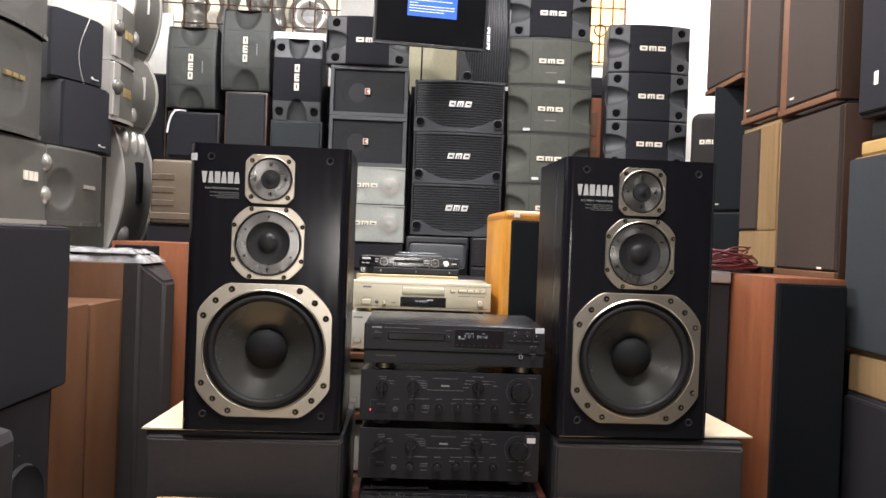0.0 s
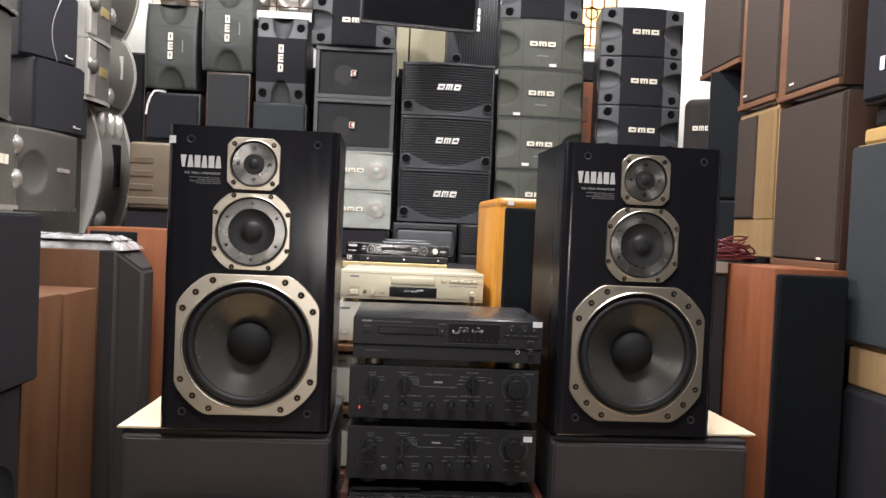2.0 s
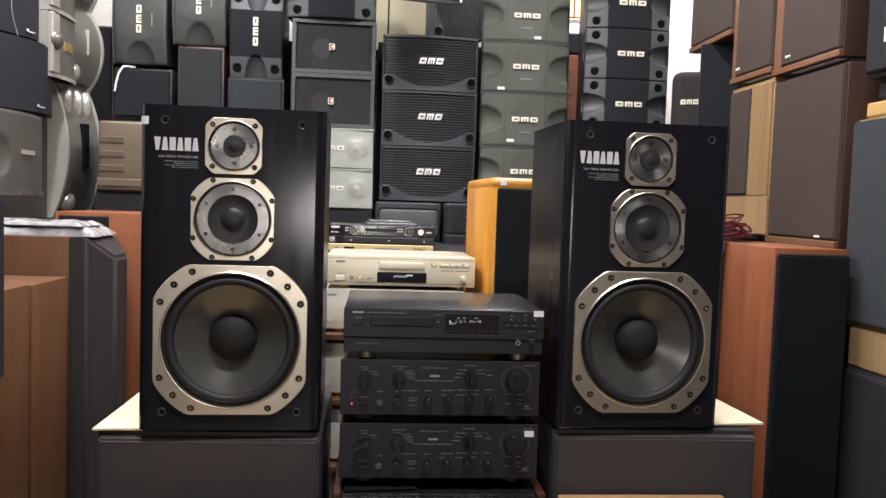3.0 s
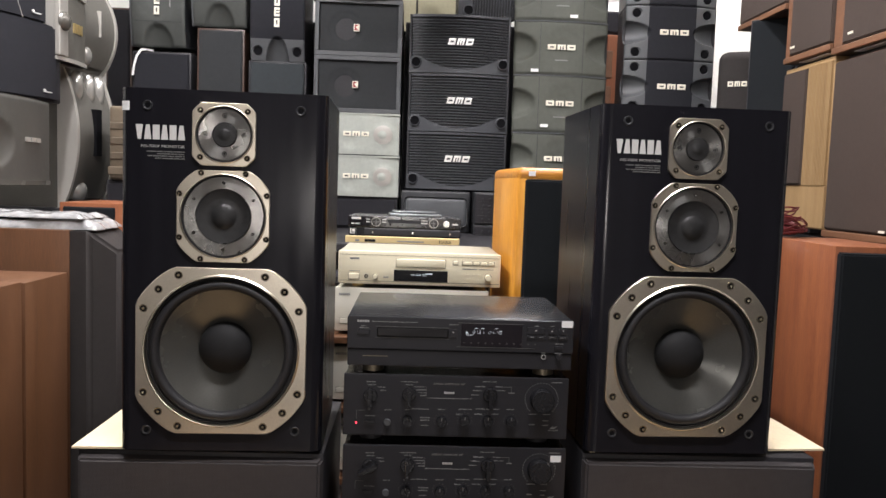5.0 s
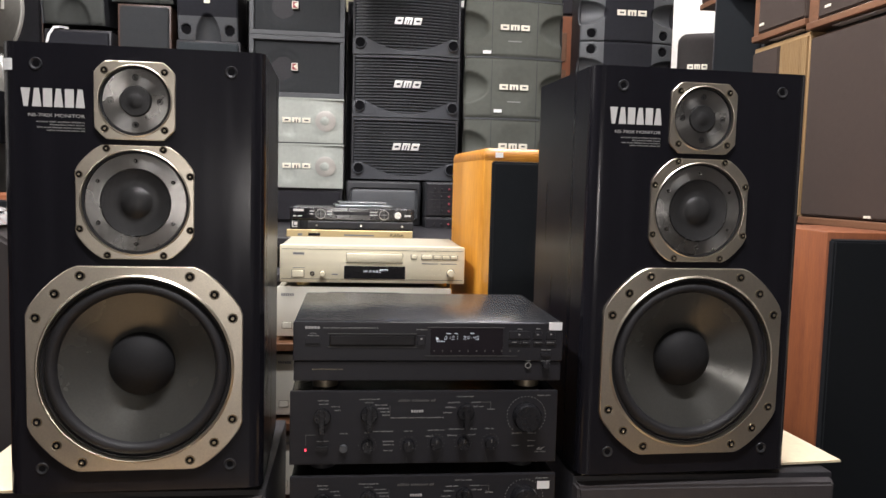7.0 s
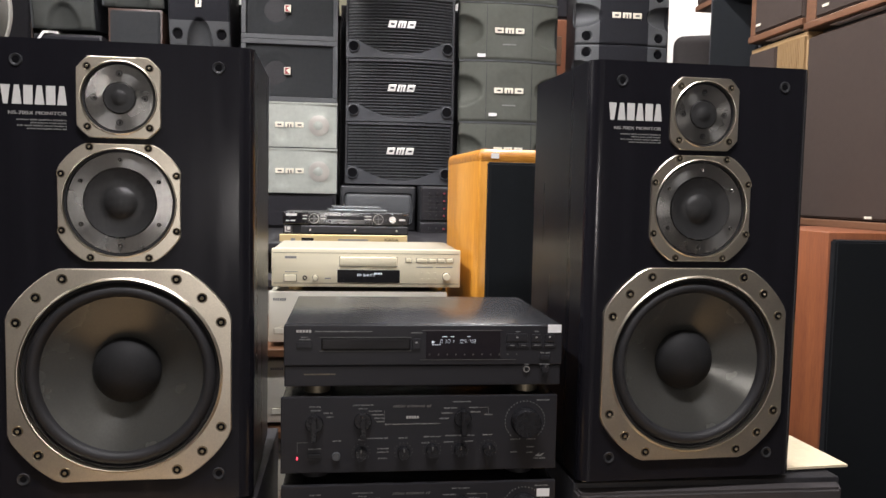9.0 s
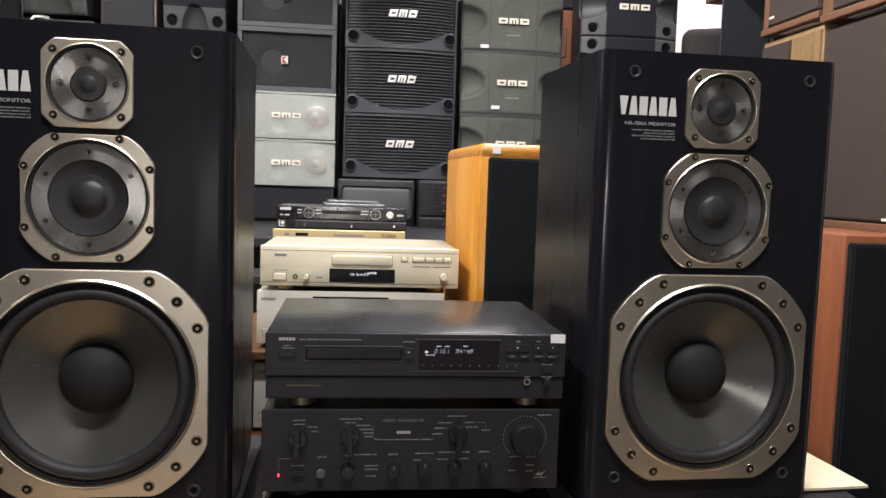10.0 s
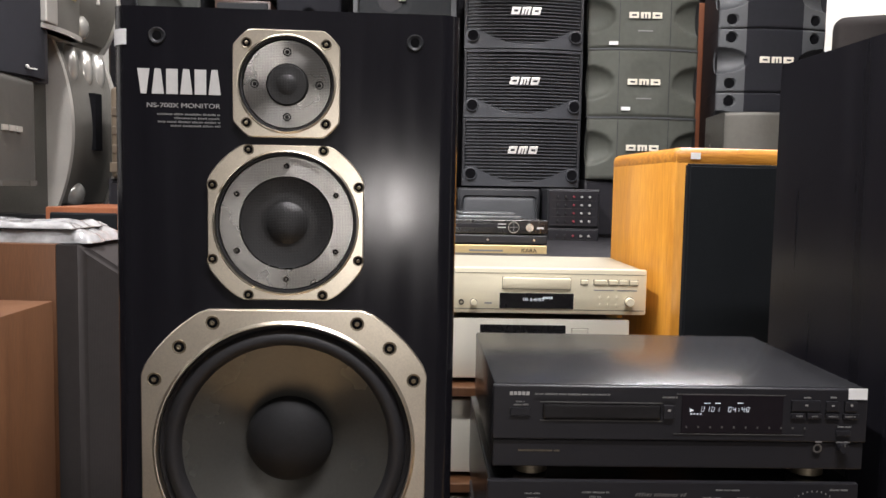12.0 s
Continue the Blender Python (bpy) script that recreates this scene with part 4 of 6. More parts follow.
def skin(w, h, sag, x0, x1, dimples, z0=0.0, z1=None, step=0.008, lip=0.006):
    z1 = h if z1 is None else z1
    nx, nz = max(2, int((x1 - x0) / step)), max(2, int((z1 - z0) / step))
    b = bmesh.new()
    grid = []
    for i in range(nx + 1):
        col = []
        for j in range(nz + 1):
            x, z = x0 + (x1 - x0) * i / nx, z0 + (z1 - z0) * j / nz
            y = arc(x, w, sag)
            e = min(w / 2 - abs(x), z, h - z)
            if e < lip:
                y += (lip - e) ** 2 / lip
            for cx, cz, rx, rz, dep in dimples:
                q = ((x - cx) / rx) ** 2 + ((z - cz) / rz) ** 2
                if q < 1:
                    y += dep * math.sqrt(1 - q)
            col.append(b.verts.new((x, y, z)))
        grid.append(col)
    for i in range(nx):
        for j in range(nz):
            b.faces.new((grid[i][j], grid[i + 1][j], grid[i + 1][j + 1], grid[i][j + 1]))
    return b


def port(x, z, r, y, parent, mat=PLASTIC_GREY):
    p = part("port", lathe([(r * 1.25, y + 0.004), (r * 1.2, y - 0.003), (r * 1.02, y - 0.004), (r * 0.92, y), (r * 0.85, y + 0.003)], x, z, 24), mat, parent, "", 50)
    part("port_bore", lathe([(r * 0.98, y - 0.0036), (0, y - 0.0036)], x, z, 24), HOLE, p)


def block_mark(x, z, w, h, y, parent, mat=PLATE, slant=0.0):
    """Three plain blocks with slots."""
    s = w / 3.2
    for k in range(3):
        a = x - w / 2 + k * s * 1.1
        c = a + s * 0.92
        slots = [(a + s * 0.26, c - s * 0.22, z + h * 0.36, z + h * 0.62)] if k != 1 else [(a + s * 0.26, a + s * 0.38, z, z + h * 0.68), (a + s * 0.56, a + s * 0.68, z, z + h * 0.68)]
        blk = box(a, c, y - 0.003, y + 0.001, z, z + h, 0.0012)
        for v in blk.verts:
            v.co.x += slant * (v.co.z - z)
        o = part("mark_block", blk, mat, parent)
        for r in slots:
            b = box(r[0], r[1], y - 0.0036, y - 0.002, r[2], r[3])
            for v in b.verts:
                v.co.x += slant * (v.co.z - z)
            part("mark_slot", b, PLASTIC, o)


def winged_speaker(m, label="black karaoke loudspeaker with grey scooped wings and ports"):
    w, h, d, sag = 0.435, 0.252, 0.26, 0.035
    t = thing("karaoke_speaker", m, label, "loudspeaker", "winged karaoke speakers")
    part("body", shell(w, h, d, sag), VINYL_BLACK, t)
    scoops = [(-w / 2, h / 2, 0.115, 0.052, 0.042), (w / 2, h / 2, 0.115, 0.052, 0.042)]
    scoops += [(sx * w * 0.385, h / 2 + sz * h * 0.36, 0.0205, 0.0205, 0.035) for sx in (-1, 1) for sz in (-1, 1)]
    e = w * 0.26
    part("wing", skin(w, h, sag, -w / 2, -e, scoops, step=0.004), PLASTIC_GREY, t, "grey moulded wing", 60)
    part("wing", skin(w, h, sag, e, w / 2, scoops, step=0.004), PLASTIC_GREY, t, "grey moulded wing", 60)
    part("grille", skin(w, h, sag, -e, e, scoops, step=0.006), CLOTH_NAVY, t, "black cloth grille", 60)
    for sx in (-1, 1):
        for sz in (-1, 1):
            x = sx * w * 0.385
            part("port_bore", lathe([(0.0196, arc(x, w, sag) + 0.006), (0, arc(x, w, sag) + 0.006)], x, h / 2 + sz * h * 0.36, 24), HOLE, t, "dark port")
    block_mark(0.01, h / 2 - 0.011, 0.14, 0.025, -sag + 0.001, t)
    return t


def meshed_speaker(m, label="grey-green meshed karaoke loudspeaker with dimpled sides", mat=None, group="meshed karaoke speakers", w=0.437, h=0.255, mark=True):
    d, sag = 0.26, 0.03
    mat = mat or SHEET_GREEN
    t = thing("karaoke_speaker", m, label, "loudspeaker", group)
    part("body", shell(w, h, d, sag), PLASTIC, t)
    dim = [(-w / 2, h * 0.5, 0.105, 0.066, 0.03), (w / 2, h * 0.5, 0.105, 0.066, 0.03), (0, h * 0.48, 0.085, 0.1, 0.003), (0, h * 0.48, 0.045, 0.05, 0.003)]
    part("grille", skin(w, h, sag, -w / 2, w / 2, dim), mat, t, "", 60)
    for sx in (-1, 1):
        x = sx * w * 0.23
        part("seam", box(x - 0.0012, x + 0.0012, arc(x, w, sag) - 0.001, arc(x, w, sag) + 0.004, 0.012, h - 0.012), PLASTIC, t)
    part("top_lip", slab([(-w / 2 + w * k / 12, arc(-w / 2 + w * k / 12, w, sag) - 0.004) for k in range(13)] + [(w / 2, 0.03), (-w / 2, 0.03)], h - 0.006, h), PLASTIC_GREY, t)
    if mark:
        block_mark(0.0, h / 2 - 0.010, 0.135, 0.024, -sag - 0.001, t)
        part("small_mark", bars([(-0.03, 0.03, h * 0.26, h * 0.26 + 0.005)], -sag + 0.001), GREY_INK, t)
    return t


def ribbed_speaker(m, label="black karaoke loudspeaker with a ribbed bowed front"):
    w, h, d, sag = 0.478, 0.272, 0.28, 0.04
    t = thing("karaoke_speaker", m, label, "loudspeaker", "ribbed karaoke speakers")
    part("body", shell(w, h, d, sag), PLASTIC, t)
    part("backing", skin(w, h, sag - 0.012, -w / 2, w / 2, [], step=0.03), PLASTIC, t, "", 60)
    # ribs share one mesh
    n = 8
    b = bmesh.new()
    prev = None
    for k in range(n + 1):
        x = -w * 0.478 + w * 0.956 * k / n
        y = arc(x, w, sag)
        ring = [b.verts.new(p) for p in ((x, y + 0.010, -0.0042), (x, y - 0.003, -0.0034), (x, y - 0.003, -0.0004), (x, y + 0.010, 0.0042))]
        if prev:
            for q in range(4):
                b.faces.new((prev[q], ring[q], ring[(q + 1) % 4], prev[(q + 1) % 4]))
        prev = ring
    bmesh.ops.recalc_face_normals(b, faces=b.faces)
    me = bpy.data.meshes.new("rib")
    b.to_mesh(me)
    b.free()
    me.materials.append(PLASTIC_RIB)
    for k in range(18):
        o = new("rib", me)
        o.parent, o.location = t, (0, 0, 0.026 + k * 0.0131)
    for x in (-w / 2 + 0.0055, w / 2 - 0.0055):
        part("side_rim", box(x - 0.0055, x + 0.0055, -0.010, 0.02, 0, h, 0.002), PLASTIC, t)
    top = slab([(-w / 2 + w * k / 16, arc(-w / 2 + w * k / 16, w, sag) - 0.004) for k in range(17)] + [(w / 2, 0.03), (-w / 2, 0.03)], h - 0.012, h - 0.0004)
    part("top_rim", top, PLASTIC_RIB, t)
    # lower trim that dips in the middle, with a port at each end
    b = bmesh.new()
    cols = []
    for k in range(33):
        x = -w / 2 + w * k / 32
        u = abs(2 * x / w)
        z = 0.018 + 0.062 * max(0, (u - 0.12) / 0.7) ** 1.6 if u < 0.82 else 0.0815 - 0.02 * ((u - 0.82) / 0.18) ** 2
        y = arc(x, w, sag) - 0.009
        cols.append([b.verts.new(p) for p in ((x, y + 0.03, 0.0005), (x, y, 0.0005), (x, y, z), (x, y + 0.03, z))])
    for p, q in zip(cols, cols[1:]):
        for k in range(3):
            b.faces.new((p[k], q[k], q[k + 1], p[k + 1]))
    part("lower_trim", b, PLASTIC_RIB, t, "", 40)
    for s in (-1, 1):
        x = s * w * 0.43
        port(x, 0.049, 0.021, arc(x, w, sag) - 0.018, t, PLASTIC_RIB)
    block_mark(0.0, h * 0.48, 0.12, 0.031, -sag - 0.003, t, SILVER_MARK, 0.26)
    return t


def framed_speaker(m):
    w, h, d = 0.41, 0.263, 0.25
    t = thing("karaoke_speaker", m, "dark framed karaoke loudspeaker with a fine mesh front", "loudspeaker", "framed karaoke speakers")
    part("body", box(-w / 2, w / 2, 0.012, d, 0, h, 0.003), VINYL_BLACK, t)
    b = bmesh.new()
    f = 0.02
    for x0, x1, z0, z1 in ((-w / 2, w / 2, 0, f), (-w / 2, w / 2, h - f, h), (-w / 2, -w / 2 + f, f, h - f), (w / 2 - f, w / 2, f, h - f)):
        box(x0, x1, -0.008, 0.013, z0, z1, 0.002, bm=b)
    part("frame", b, PLASTIC_GREY, t)
    part("grille", skin(w - 2 * f, h - 2 * f, 0.0, -w / 2 + f, w / 2 - f, [(-0.06, 0.105, 0.085, 0.085, 0.006), (-0.06, 0.105, 0.05, 0.05, 0.008)], lip=0.001), CLOTH_SLATE, t, "black mesh with a woofer showing through", 60)
    t.children[-1].location = (0, 0.006, f)
    mk = part("brand_plate", box(-0.024, 0.003, -0.004, 0.007, h / 2 - 0.016, h / 2 + 0.016, 0.001), PLATE, t, "pale plate with a red wedge")
    part("red_wedge", prism([(-0.02, h / 2 - 0.013), (0.0, h / 2 - 0.013), (-0.016, h / 2 + 0.002), (0.0, h / 2 + 0.013), (-0.02, h / 2 + 0.013)], -0.0048, -0.0035), material("red_ink", (0.35, 0.05, 0.05), 0.5), mk)
    return t


def small_mesh_speaker(m):
    w, h = 0.412, 0.198
    t = thing("karaoke_speaker", m, "pale grey meshed loudspeaker with drivers showing through", "loudspeaker", "pale meshed speakers")
    part("body", box(-w / 2, w / 2, 0.01, 0.24, 0, h, 0.003), PLASTIC_GREY, t)
    part("grille", skin(w, h, 0.008, -w / 2 + 0.004, w / 2 - 0.004, [(0.125, h * 0.5, 0.055, 0.062, -0.003), (0.125, h * 0.5, 0.022, 0.022, -0.004), (-0.03, h * 0.3, 0.03, 0.03, 0.003)], 0.004, h - 0.004), SHEET_LIGHT, t, "", 60)
    part("rim", slab([(-w / 2, -0.01), (w / 2, -0.01), (w / 2, 0.02), (-w / 2, 0.02)], h - 0.008, h), SHEET_LIGHT, t)
    part("driver_disc", lathe([(0.045, -0.0085), (0.04, -0.0095), (0.014, -0.0095), (0, -0.0105)], 0.125, h * 0.5, 32), PLASTIC_SILVER, t, "pale driver behind the mesh", 50)
    block_mark(0.0, h / 2 - 0.010, 0.125, 0.022, -0.008, t)
    return t


YS = 4.16
rib = ribbed_speaker(pose(0.246, YS + 0.02, 1.0725))
copy_thing(rib, pose(0.247, YS + 0.02, 1.3465))
copy_thing(rib, pose(0.245, YS + 0.02, 1.6205))
copy_thing(rib, pose(0.232, YS + 0.06, 2.132, 0, 90, 0))
wing = winged_speaker(pose(1.244, YS, 1.9745))
copy_thing(wing, pose(1.246, YS, 1.7215))
copy_thing(wing, pose(1.246, YS, 1.4685))
copy_thing(wing, pose(1.246, YS, 1.2155))
copy_thing(wing, pose(0.71, YS, 2.1355))
copy_thing(wing, pose(-0.25, YS, 1.950))
copy_thing(wing, pose(-0.484, YS, 1.857, 0, -90, 0))
net = meshed_speaker(pose(0.720, YS, 1.8835), w=0.444, h=0.251)
copy_thing(net, pose(0.724, YS, 1.6315))
meshed_speaker(pose(0.727, YS, 1.3605), w=0.444, h=0.270)
copy_thing(net, pose(0.730, YS, 1.1085))
kk = framed_speaker(pose(-0.234, YS, 1.6840))
copy_thing(kk, pose(-0.234, YS, 1.4200))
sm = small_mesh_speaker(pose(-0.232, YS, 1.2210))
copy_thing(sm, pose(-0.230, YS, 1.0220))
dark = meshed_speaker(pose(-0.757, YS, 2.002, 0, -90, 0), "dark grey meshed karaoke loudspeaker standing on end", SHEET_DARK, "upended karaoke speakers", 0.42, 0.25)
copy_thing(dark, pose(-1.03, YS - 0.02, 1.895, 0, -90, 0))


def plain_box(x0, x1, y, z0, z1, label, cloth=CLOTH_BLACK, wood=VINYL_BLACK, d=0.25, rz=0):
    return grille_speaker("bookshelf_speaker", pose((x0 + x1) / 2, y, z0, 0, 0, rz), x1 - x0, z1 - z0, d, wood, cloth, label, (0.008, 0.008, 0.008, 0.008), 0.012, group="plain dark speakers")


plain_box(-1.283, -1.012, YS, 1.425, 1.668, "small black loudspeaker with a white strap over it", CLOTH_NAVY)
plain_box(-0.985, -0.765, YS, 1.30, 1.785, "tall dark loudspeaker with reddish cabinet edges", CLOTH_SLATE, WOOD_DARK)
plain_box(-0.745, -0.475, YS, 1.30, 1.645, "plain dark grey loudspeaker", CLOTH_GREY)
# supports out of sight under the stacks
for x0, x1, z0, z1 in ((-1.285, -1.0, 0.87, 1.425), (-0.985, -0.765, 0.87, 1.30), (-0.745, -0.475, 0.87, 1.30), (-0.435, -0.03, 0.87, 1.0215), (0.51, 0.95, 0.87, 1.108), (1.03, 1.462, 0.87, 1.215)):
    plain_box(x0, x1, YS + 0.01, z0, z1, "plain black loudspeaker at the foot of a stack")
t = thing("sound_bar_speaker", pose(0.18, YS - 0.10, 0.87), "long black moulded loudspeaker lying under the ribbed ones", "loudspeaker")
part("body", box(-0.19, 0.135, 0.01, 0.36, 0, 0.194, 0.01, 3), PLASTIC, t, "", 40)
part("front_lip", box(-0.175, 0.12, -0.006, 0.012, 0.03, 0.165, 0.02, 4), PLASTIC_GREY, t, "", 40)


def mixer(m):
    t = thing("karaoke_mixer", m, "black karaoke mixer with rows of small knobs", "mixer", "mixers")
    part("case", box(-0.1, 0.1, 0.005, 0.2, 0, 0.148, 0.004), PLASTIC, t)
    part("front_panel", box(-0.095, 0.095, -0.002, 0.006, 0.006, 0.142, 0.003), PANEL_BLACK, t)
    red = material("mixer_red", (0.26, 0.04, 0.055), 0.4)
    for r in range(4):
        for c in range(5):
            x, z = -0.06 + c * 0.03, 0.026 + r * 0.031
            k = part("knob", lathe([(0.0046, -0.002), (0.0042, -0.012), (0, -0.012)], x, z, 14), RUBBER if c < 2 else (red if c == 2 else SOFT_INK), t, "", 40)
        part("strip", bars([(-0.085, 0.085, 0.012 + r * 0.031, 0.0127 + r * 0.031)], -0.002), DIM_INK, t)
    return t


mx = mixer(pose(0.425, 3.95, 0.9175))
copy_thing(mx, pose(0.425, 3.95, 0.769))

# gold karaoke amplifier with two black decks on it
t = thing("karaoke_amplifier", pose(0.013, 3.30, 0.775), "gold-fronted karaoke amplifier under two black decks", "amplifier")
part("case", box(-0.208, 0.208, 0.008, 0.32, 0, 0.117, 0.002), STEEL_BLACK, t)
part("front_panel", box(-0.212, 0.212, 0, 0.01, 0, 0.119, 0.002), material("deep_gold_panel", (0.74, 0.58, 0.30), 0.35, 0.35, 0.08, 8, 500, 0.06), t, "warm gold front")
text("front_word", "KARA", 0.015, 0.135, -0.0006, 0.099, RUBBER, t, 0.046)
part("display_window", box(-0.14, -0.10, -0.001, 0.001, 0.098, 0.108, 0.0005), GLOSS_BLACK, t)
part("panel_lettering", bars([(-0.02, 0.08, 0.1, 0.105), (-0.175, -0.16, 0.098, 0.106)], 0), GREY_INK, t)
t = thing("side_table", pose(0.013, 3.0, 0), "low dark table under the karaoke amplifier", "table")
part("table_top", box(-0.3, 0.3, 0, 0.21, 0.755, 0.775), VINYL_BLACK, t)
for x in (-0.28, 0.28):
    part("table_leg", box(x - 0.02, x + 0.02, 0.01, 0.2, 0, 0.755), VINYL_BLACK, t)
t = thing("cassette_deck", pose(0.02, 3.335, 0.894), "black deck with a dark sloping front panel", "deck")
part("case", box(-0.21, 0.21, 0.004, 0.28, 0, 0.03, 0.002), STEEL_BLACK, t)
part("front_panel", box(-0.15, 0.21, -0.006, 0.005, 0.002, 0.028, 0.003), PLASTIC, t)
for x in (-0.12, 0.03, 0.17):
    part("screw", lathe([(0.004, -0.006), (0.004, -0.008), (0, -0.008)], x, 0.014, 12), CHROME, t)
part("brand_plate", box(-0.207, -0.18, -0.002, 0.005, 0.002, 0.028), PLASTIC, t)
part("plate_mark", bars([(-0.204, -0.2, 0.006, 0.026), (-0.204, -0.186, 0.006, 0.009), (-0.197, -0.186, 0.013, 0.024)], -0.002), WHITE_INK, t)
t = thing("video_player", pose(0.02, 3.335, 0.924), "slim black video player with two round control pads", "video player")
part("case", box(-0.21, 0.21, 0.004, 0.28, 0.004, 0.042, 0.002), STEEL_BLACK, t)
part("front_panel", box(-0.212, 0.212, -0.002, 0.006, 0.003, 0.044, 0.002), GLOSS_BLACK, t)
for x in (-0.108, 0.108):
    part("pad_ring", lathe([(0.0172, -0.002), (0.0168, -0.004), (0.0156, -0.004), (0.0152, -0.002)], x, 0.022, 24), PLASTIC_SILVER, t, "chrome ring", 40)
    part("control_pad", lathe([(0.0165, -0.003), (0, -0.003)], x, 0.022, 24), GLOSS_BLACK, t)
    part("control_cross", bars([(x - 0.0008, x + 0.0008, 0.010, 0.034), (x - 0.012, x + 0.012, 0.0212, 0.0228)], -0.0033), GREY_INK, t)
knob(0.013, 0.012, 0.155, 0.022, -0.002, t, CHROME, "volume_knob", False)
part("tray", box(-0.065, 0.06, -0.003, 0, 0.02, 0.032, 0.001), PANEL_BLACK, t)
part("panel_lettering", bars([(-0.2, -0.165, 0.03, 0.038), (-0.2, -0.19, 0.012, 0.016), (-0.185, -0.17, 0.012, 0.016), (-0.145, -0.13, 0.03, 0.033), (-0.145, -0.132, 0.02, 0.023), (0.06, 0.085, 0.03, 0.033), (0.06, 0.085, 0.02, 0.023), (0.178, 0.2, 0.018, 0.024), (-0.086, -0.07, 0.03, 0.033), (-0.086, -0.07, 0.02, 0.023)], -0.002), WHITE_INK, t)
b = box(-0.10, 0.10, 0.0, 0.16, 0, 0.012, 0.004)
box(-0.085, 0.08, 0.01, 0.15, 0.0125, 0.022, 0.003, bm=b)
GLASSY = material("clear_wrap", (0.16, 0.17, 0.175), 0.1, 0.2, 0.2, 20, 100, 0.4)
solid("disc_packet", b, GLASSY, pose(0.06, 3.39, 0.966, 0, 0, 5), "discs in shiny plastic wrap lying on a player", "discs")

# ---- television on its bracket ----
SCREEN_DARK = material("screen_dark", (0.005, 0.005, 0.006), 0.22, 0, 0.2, 10, 100, 0.0, spec=0.15)
t = thing("television", pose(0.073, 3.704, 1.951, 8, 0, 9.5), "black flat television on a ceiling arm with a blue message box", "television")
part("case", box(-0.2676, 0.2676, 0.002, 0.05, 0, 0.365, 0.006), PLASTIC, t)
part("screen", box(-0.2556, 0.2556, -0.003, 0.003, 0.016, 0.353, 0.001), SCREEN_DARK, t, "dark glossy screen")
b = box(-0.2676, 0.2676, -0.005, 0.003, 0.0, 0.012, 0.002)
box(-0.2676, -0.2596, -0.005, 0.003, 0.0, 0.365, bm=b)
box(0.2596, 0.2676, -0.005, 0.003, 0.0, 0.365, bm=b)
part("bezel", b, PLASTIC, t)
b = box(-0.2686, 0.2686, -0.0075, -0.004, 0.0, 0.003)
box(-0.2696, -0.2666, -0.0075, -0.004, 0.0, 0.365, bm=b)
box(0.2666, 0.2696, -0.0075, -0.004, 0.0, 0.365, bm=b)
part("chrome_rim", b, CHROME, t, "thin chrome rim")
part("bezel_mark", box(-0.02, 0.02, -0.0065, -0.004, 0.003, 0.009), CHROME, t)
part("message_box", box(-0.116, 0.118, -0.0045, -0.002, 0.135, 0.235), SCREEN_BLUE, t, "lit blue message box")
rows = []
for k, (a, c) in enumerate(((-0.05, 0.05), (-0.107, 0.095), (-0.107, -0.07), (-0.107, 0.108), (-0.107, 0.108), (-0.107, 0.055))):
    x = a
    while x < c:
        step = random.uniform(0.008, 0.02)
        rows.append((x, min(x + step, c), 0.2190 - k * 0.0125, 0.2218 - k * 0.0125))
        x += step + 0.004
part("message_lines", bars(rows, -0.0047), glow("screen_white", (0.75, 0.8, 0.9), 0.9), t)
arm = box(-0.02, 0.02, 0.06, 0.1, 0.18, 1.225)
box(-0.1, 0.1, 0.05, 0.07, 0.1, 0.28, bm=arm)
part("bracket", arm, STEEL_BLACK, t)

# ---- wooden speakers along the east wall, their fronts to the room ----
XE = 1.425


def east(y0, y1, z0, z1, wood, cloth, label, margin=(0.012, 0.012, 0.02, 0.012), badge=None, x=XE, d=0.34, proud=0.012):
    """y0 far edge, y1 near edge."""
    return grille_speaker("floor_speaker", pose(x, (y0 + y1) / 2, z0, 0, 0, -90), y0 - y1, z1 - z0, d, wood, cloth, label, margin, proud, badge, group="speakers along the wall")


BROWN = "brown cloth-fronted loudspeaker with walnut edges"


def brown_speaker(y0, y1, z0, z1, badge=None, strip=0.0):
    """Cloth over the whole front with a walnut rail along the bottom, and an upright strip of veneer where strip is its width."""
    t = east(y0, y1, z0, z1, WOOD_DARK, CLOTH_BROWN, BROWN, (0.003 + strip, 0.003, 0.024, 0.003), badge, proud=0.012)
    w = (y0 - y1) / 2
    part("bottom_rail", box(-w, w, -0.016, 0.001, 0, 0.022, 0.003), WOOD_TRIM, t, "walnut bottom rail")
    if strip:
        part("veneer_strip", box(-w, -w + strip, -0.008, 0.001, 0.024, z1 - z0, 0.002), WOOD_TRIM, t, "upright walnut strip")
    return t


brown_speaker(3.76, 3.33, 1.79, 2.46)
brown_speaker(3.315, 2.985, 1.582, 2.32, (-0.12, 0.05, 0.03, 0.008), 0.03)
brown_speaker(2.975, 2.555, 1.562, 2.30, (-0.12, 0.05, 0.03, 0.008), 0.05)
t = east(3.315, 2.97, 0.985, 1.562, WOOD_TAN, CLOTH_BROWN, "tan wooden loudspeaker half covered in brown cloth", (0.006, 0.165, 0.15, 0.015), d=0.32)
for k in range(16):
    part("slat", box(0.012 + k * 0.0098, 0.0185 + k * 0.0098, -0.008, 0.001, 0.15, 0.562), WOOD_TAN, t)
part("lower_panel", box(-0.17, 0.17, -0.006, 0.001, 0.004, 0.146, 0.002), WOOD_TAN, t)
brown_speaker(2.955, 2.52, 0.965, 1.54, (0.1, 0.03, 0.03, 0.007))
